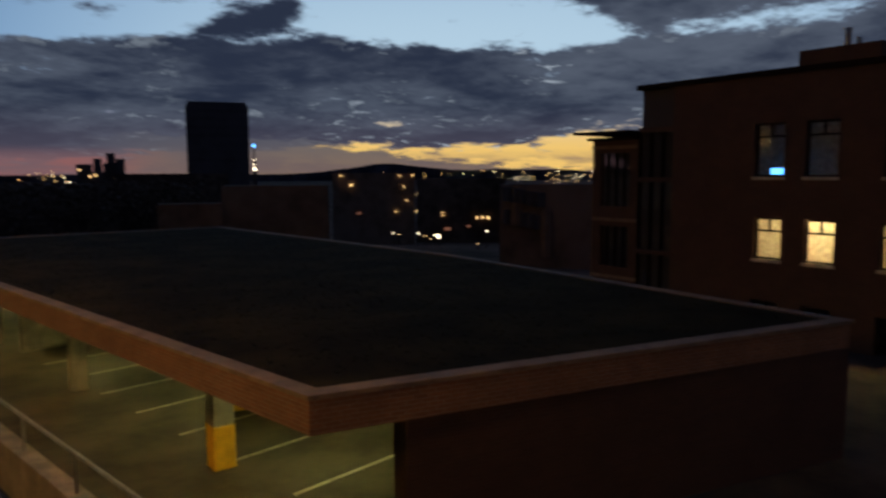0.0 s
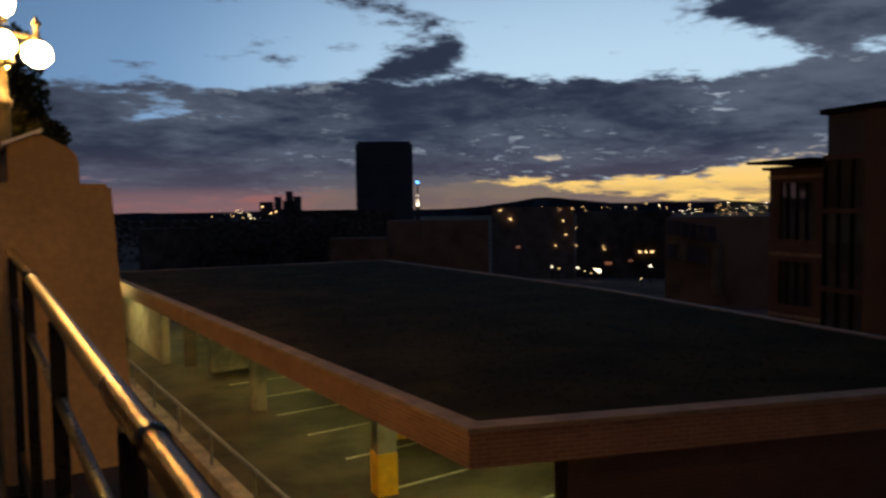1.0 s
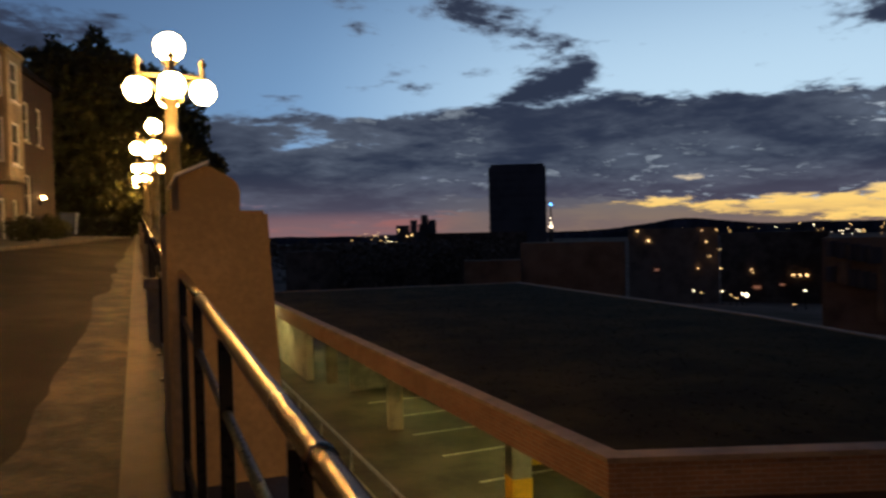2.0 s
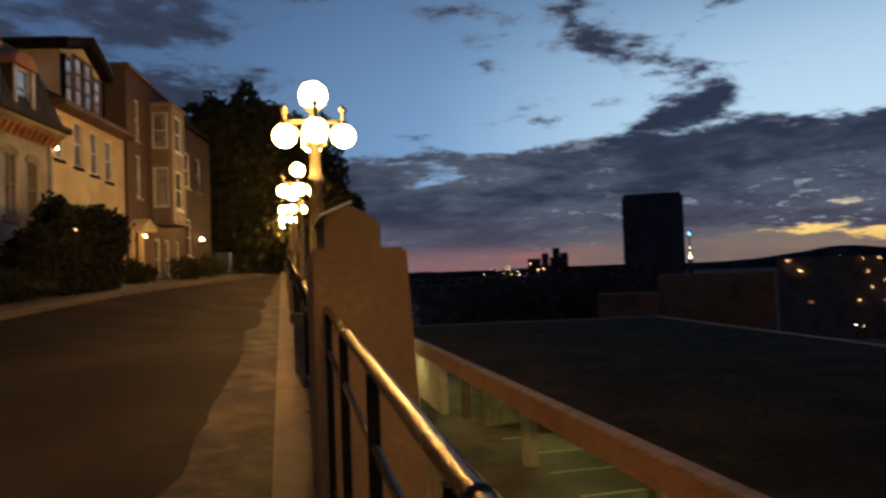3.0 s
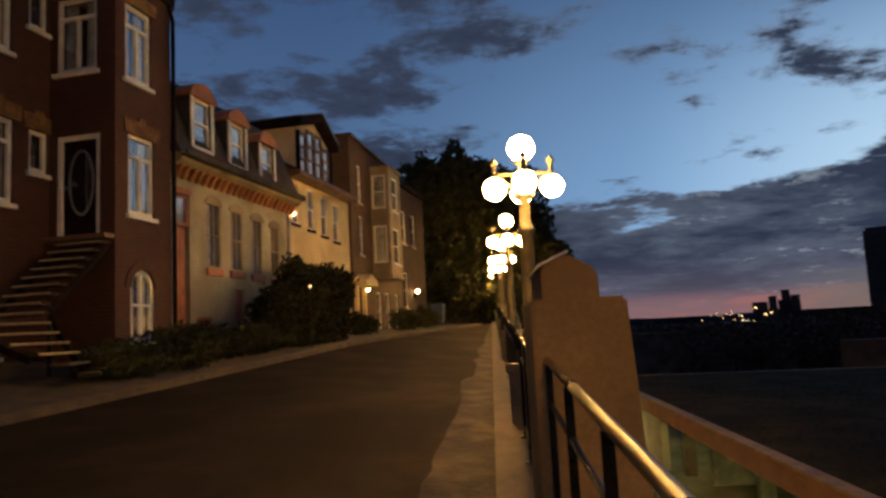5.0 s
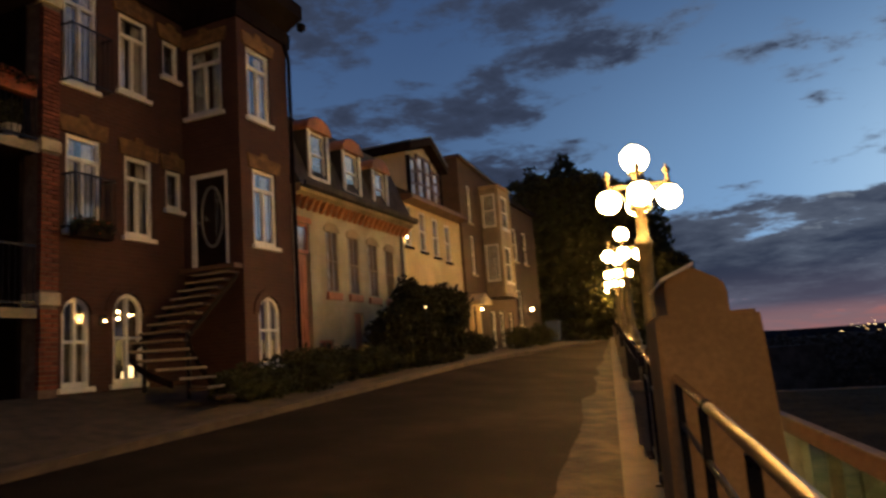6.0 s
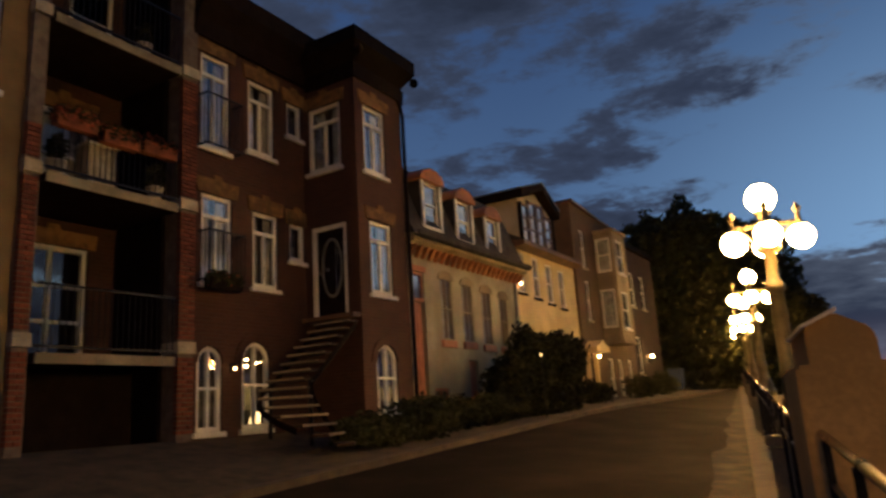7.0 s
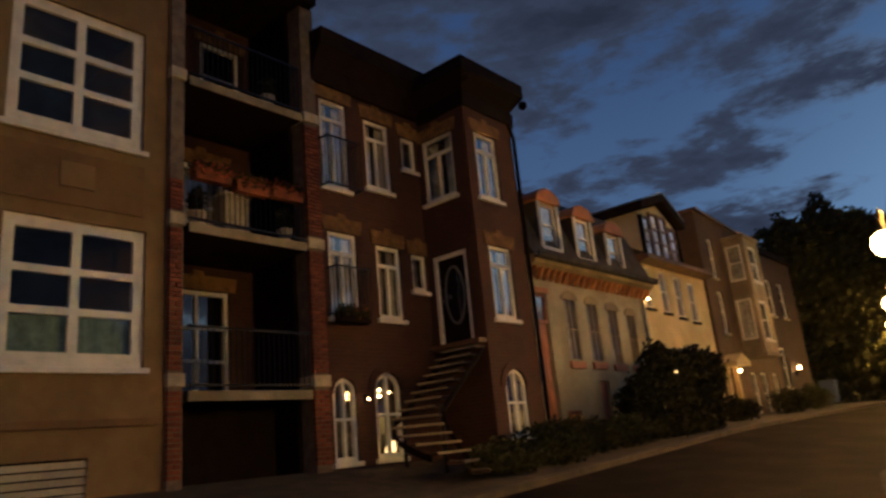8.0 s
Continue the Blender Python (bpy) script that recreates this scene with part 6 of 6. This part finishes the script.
def window_guard(y0, y1, z0, z1):
    """A shallow iron guard before a tall window."""
    thing = empty("window_guard", (XR, (y0 + y1) / 2, z0), "shallow black iron guard before a tall window", "window guard", "window guards")
    for z in (z0, z1):
        bm = bmesh.new()
        box(bm, XR + 0.002, XR + 0.30, y0, y0 + 0.03, z, z + 0.03)
        box(bm, XR + 0.002, XR + 0.30, y1 - 0.03, y1, z, z + 0.03)
        box(bm, XR + 0.27, XR + 0.30, y0 + 0.03, y1 - 0.03, z, z + 0.03)
        piece("guard_rail", bm, "iron", thing)
    k = 9
    for i in range(k):
        bm = bmesh.new()
        y = y0 + 0.015 + (y1 - y0 - 0.03) * i / (k - 1)
        tube(bm, (XR + 0.285, y, z0), (XR + 0.285, y, z1), 0.009, sides=6)
        piece("guard_bar", bm, "iron", thing)
    for y in (y0 + 0.015, y1 - 0.015):
        for x in (0.1, 0.19):
            bm = bmesh.new()
            tube(bm, (XR + x, y, z0), (XR + x, y, z1), 0.009, sides=6)
            piece("guard_bar", bm, "iron", thing)


window_guard(9.12, 10.0, 7.15, 8.15)
window_guard(9.18, 10.06, 4.6, 5.5)

cab = empty("slatted_cabinet", (XR - 0.1, 7.3, 5.85), "small pale slatted wooden cabinet on the balcony", "cabinet")
bm = bmesh.new()
box(bm, XR - 0.32, XR + 0.02, 7.02, 7.5, 5.853, 6.55, 0.01)
piece("body", bm, "stone", cab)
bm = bmesh.new()
box(bm, XR - 0.36, XR + 0.07, 6.98, 7.54, 6.553, 6.6, 0.008)
piece("top", bm, "white", cab)
for i in range(5):
    bm = bmesh.new()
    box(bm, XR + 0.023, XR + 0.045, 7.05 + 0.09 * i, 7.11 + 0.09 * i, 5.92, 6.5, 0.004)
    piece("slat", bm, "stone", cab)
for k, (y, z, r) in enumerate(((8.3, 5.85, 0.13), (6.55, 5.85, 0.15), (8.0, 8.45, 0.13))):
    pot = empty("potted_plant", (XR - 0.05, y, z), "potted plant in a pale pot on the balcony", "potted plant", "balcony pots")
    bm = bmesh.new()
    lathe(bm, [(r * 0.7, 0.003), (r, 0.24), (r * 1.08, 0.25), (r * 1.08, 0.29), (r * 0.95, 0.29), (r * 0.9, 0.26)], 16, (XR - 0.05, y, z))
    piece("pot", bm, "stone", pot)
    bm = bmesh.new()
    foliage(bm, (XR - 0.05, y, z + 0.5), (0.2, 0.2, 0.28), 260, 0.05, random.Random(60 + k))
    piece("plant", bm, "leaf", pot)

bm = bmesh.new()
box(bm, XR - 3.29, XR - 0.26, 10.0, 10.1, 1.705, 4.02)
piece("room_wall", bm, "room", red)
bm = bmesh.new()
box(bm, XR - 3.29, XR - 0.26, 12.4, 12.5, 1.705, 4.02)
piece("room_wall", bm, "room", red)
# pendant of small bulbs in the lit ground-floor room, and a table lamp
pend = empty("pendant_lamp", (-9.72, 11.08, 4.0), "lit pendant of small warm bulbs", "pendant lamp")
bm = bmesh.new()
tube(bm, (-9.72, 11.08, 3.3), (-9.72, 11.08, 4.02), 0.012, sides=6)
piece("stem", bm, "iron", pend)
for dx_, dy_, dz_ in ((0.15, 0.0, 0.0), (-0.12, 0.12, 0.02), (-0.1, -0.14, 0.08), (0.02, 0.22, -0.1), (0.0, -0.24, -0.06)):
    bm = bmesh.new()
    tube(bm, (-9.72, 11.08, 3.32), (-9.72 + dx_, 11.08 + dy_, 3.25 + dz_), 0.008, sides=6)
    arm = piece("arm", bm, "iron", pend)
    bm = bmesh.new()
    ball(bm, (-9.72 + dx_, 11.08 + dy_, 3.22 + dz_), 0.028, 10)
    piece("bulb", bm, "bulb", pend, "lit bulb", True)
tl = empty("table_lamp", (-9.8, 11.2, 1.98), "lit table lamp with a pale shade", "table lamp")
bm = bmesh.new()
lathe(bm, [(0.09, 0.0), (0.03, 0.04), (0.03, 0.22)], 12, (-9.8, 11.2, 1.85))
piece("base", bm, "stone", tl)
bm = bmesh.new()
lathe(bm, [(0.17, 0.20), (0.10, 0.42)], 16, (-9.8, 11.2, 1.85))
piece("shade", bm, "shade", tl, "glowing pale shade")
for k, (y, x, z) in enumerate(((9.98, XR + 0.1, 3.05),)):
    sc = empty("porch_lantern", (x - 0.1, y, z), "small lit porch lantern on red brick", "wall lamp", "porch lanterns")
    bm = bmesh.new()
    box(bm, x - 0.1, x - 0.06, y - 0.04, y + 0.04, z - 0.08, z + 0.1, 0.008)
    piece("bracket", bm, "iron", sc)
    bm = bmesh.new()
    ball(bm, (x + 0.0, y, z), 0.018, 10)
    piece("bulb", bm, "bulb", sc, "lit bulb", True)
    bm = bmesh.new()
    tube(bm, (x - 0.07, y, z + 0.06), (x + 0.0, y, z + 0.05), 0.012, sides=6)
    lathe(bm, [(0.06, 0.05), (0.02, 0.1)], 10, (x, y, z))
    piece("hood", bm, "iron", sc)
bl = empty("bay_room_lamp", (-8.6, 12.9, 2.1), "lit lamp in the ground-floor bay room", "table lamp")
bm = bmesh.new()
lathe(bm, [(0.14, 0.25), (0.09, 0.45)], 14, (-8.6, 12.9, 1.9))
piece("shade", bm, "shade", bl, "glowing pale shade")
bm = bmesh.new()
lathe(bm, [(0.08, -0.2), (0.025, -0.15), (0.025, 0.26)], 12, (-8.6, 12.9, 1.9))
piece("base", bm, "stone", bl)

# far fence beside the last house, a covered car-sized shrub row and a step at the door
fence = empty("garden_fence", (-8.2, 40.2, 2.2), "thin dark iron fence at the street's end", "fence")
for z in (2.35, 3.25):
    bm = bmesh.new()
    tube(bm, (-9.0, 39.8, z), (-6.6, 41.4, z), 0.02, sides=6)
    piece("fence_rail", bm, "iron", fence)
for i in range(17):
    f = i / 16
    bm = bmesh.new()
    tube(bm, (-9.0 + 2.4 * f, 39.8 + 1.6 * f, 2.0), (-9.0 + 2.4 * f, 39.8 + 1.6 * f, 3.3), 0.014, sides=6)
    piece("fence_bar", bm, "iron", fence)
for nm, x0, x1, y0, y1, z0, z1, lab in (("door_step", XG + 0.003, XG + 0.5, 27.7, 28.7, 1.5, 1.87, "pale stone step before the lit door"), ("door_step", XG + 0.003, XG + 0.55, 15.8, 16.75, 1.5, 2.08, "pale stone step before the tall door")):
    bm = bmesh.new()
    box(bm, x0, x1, y0, y1, z0, z1, 0.015)
    tagged(part(nm, bm, "stone"), lab, "step")
bush("garden_shrub", (-6.9, 3.6, 1.3), [((-6.9, 3.6, 1.55), (0.5, 0.6, 0.45))], "low leafy shrub near the stucco house", count=1500, leaf=0.05, seed=77)

wb = empty("wheeled_bin", (-7.6, 36.4, 2.1), "dark blue wheeled bin beside the street", "bin")
zb = kerb_left(36.4) + 0.28
bm = bmesh.new()
prism(bm, [(-7.85, zb + 0.06), (-7.35, zb + 0.06), (-7.28, zb + 0.95), (-7.92, zb + 0.95)], "y", 36.1, 36.65)
piece("body", bm, "bluebin", wb)
bm = bmesh.new()
prism(bm, [(-7.95, zb + 0.953), (-7.24, zb + 0.953), (-7.3, zb + 1.03), (-7.9, zb + 1.05)], "y", 36.06, 36.69)
piece("lid", bm, "bluebin", wb)
for y in (36.12, 36.6):
    bm = bmesh.new()
    tube(bm, (-7.8, y, zb + 0.08), (-7.8, y + 0.05, zb + 0.08), 0.09, sides=14)
    piece("wheel", bm, "iron", wb)

# bricks of the two balcony piers
rng = random.Random(8)
kinds = []
for w in (0.21, 0.10):
    bm = bmesh.new()
    box(bm, 0, 0.10, 0, w, 0, 0.062, 0.006)
    bmesh.ops.recalc_face_normals(bm, faces=bm.faces)
    me = bpy.data.meshes.new("brick")
    bm.to_mesh(me)
    bm.free()
    me.materials.append(M["pierbrick"])
    kinds.append(me)
inv = bal.matrix_basis.inverted()
for y0, width, top in ((8.72, 0.35, 8.35), (6.0, 0.26, 6.6)):
    z, row = 1.95, 0
    while z < top:
        if not any(abs(z + 0.03 - (q + 0.1)) < 0.15 for q in (3.28, 5.82, 8.4)):
            y = y0 + 0.006
            order = ((0, 1) if row % 2 else (1, 0)) if width > 0.3 else ((0,) if row % 2 else (1, 1))
            for k in order:
                ob = new("brick", kinds[k])
                ob.parent, ob.matrix_parent_inverse = bal, inv
                ob.location = (XR + 0.012 + rng.uniform(-0.004, 0.004), y, z)
                y += (0.21 if k == 0 else 0.10) + 0.012
        z += 0.075
        row += 1
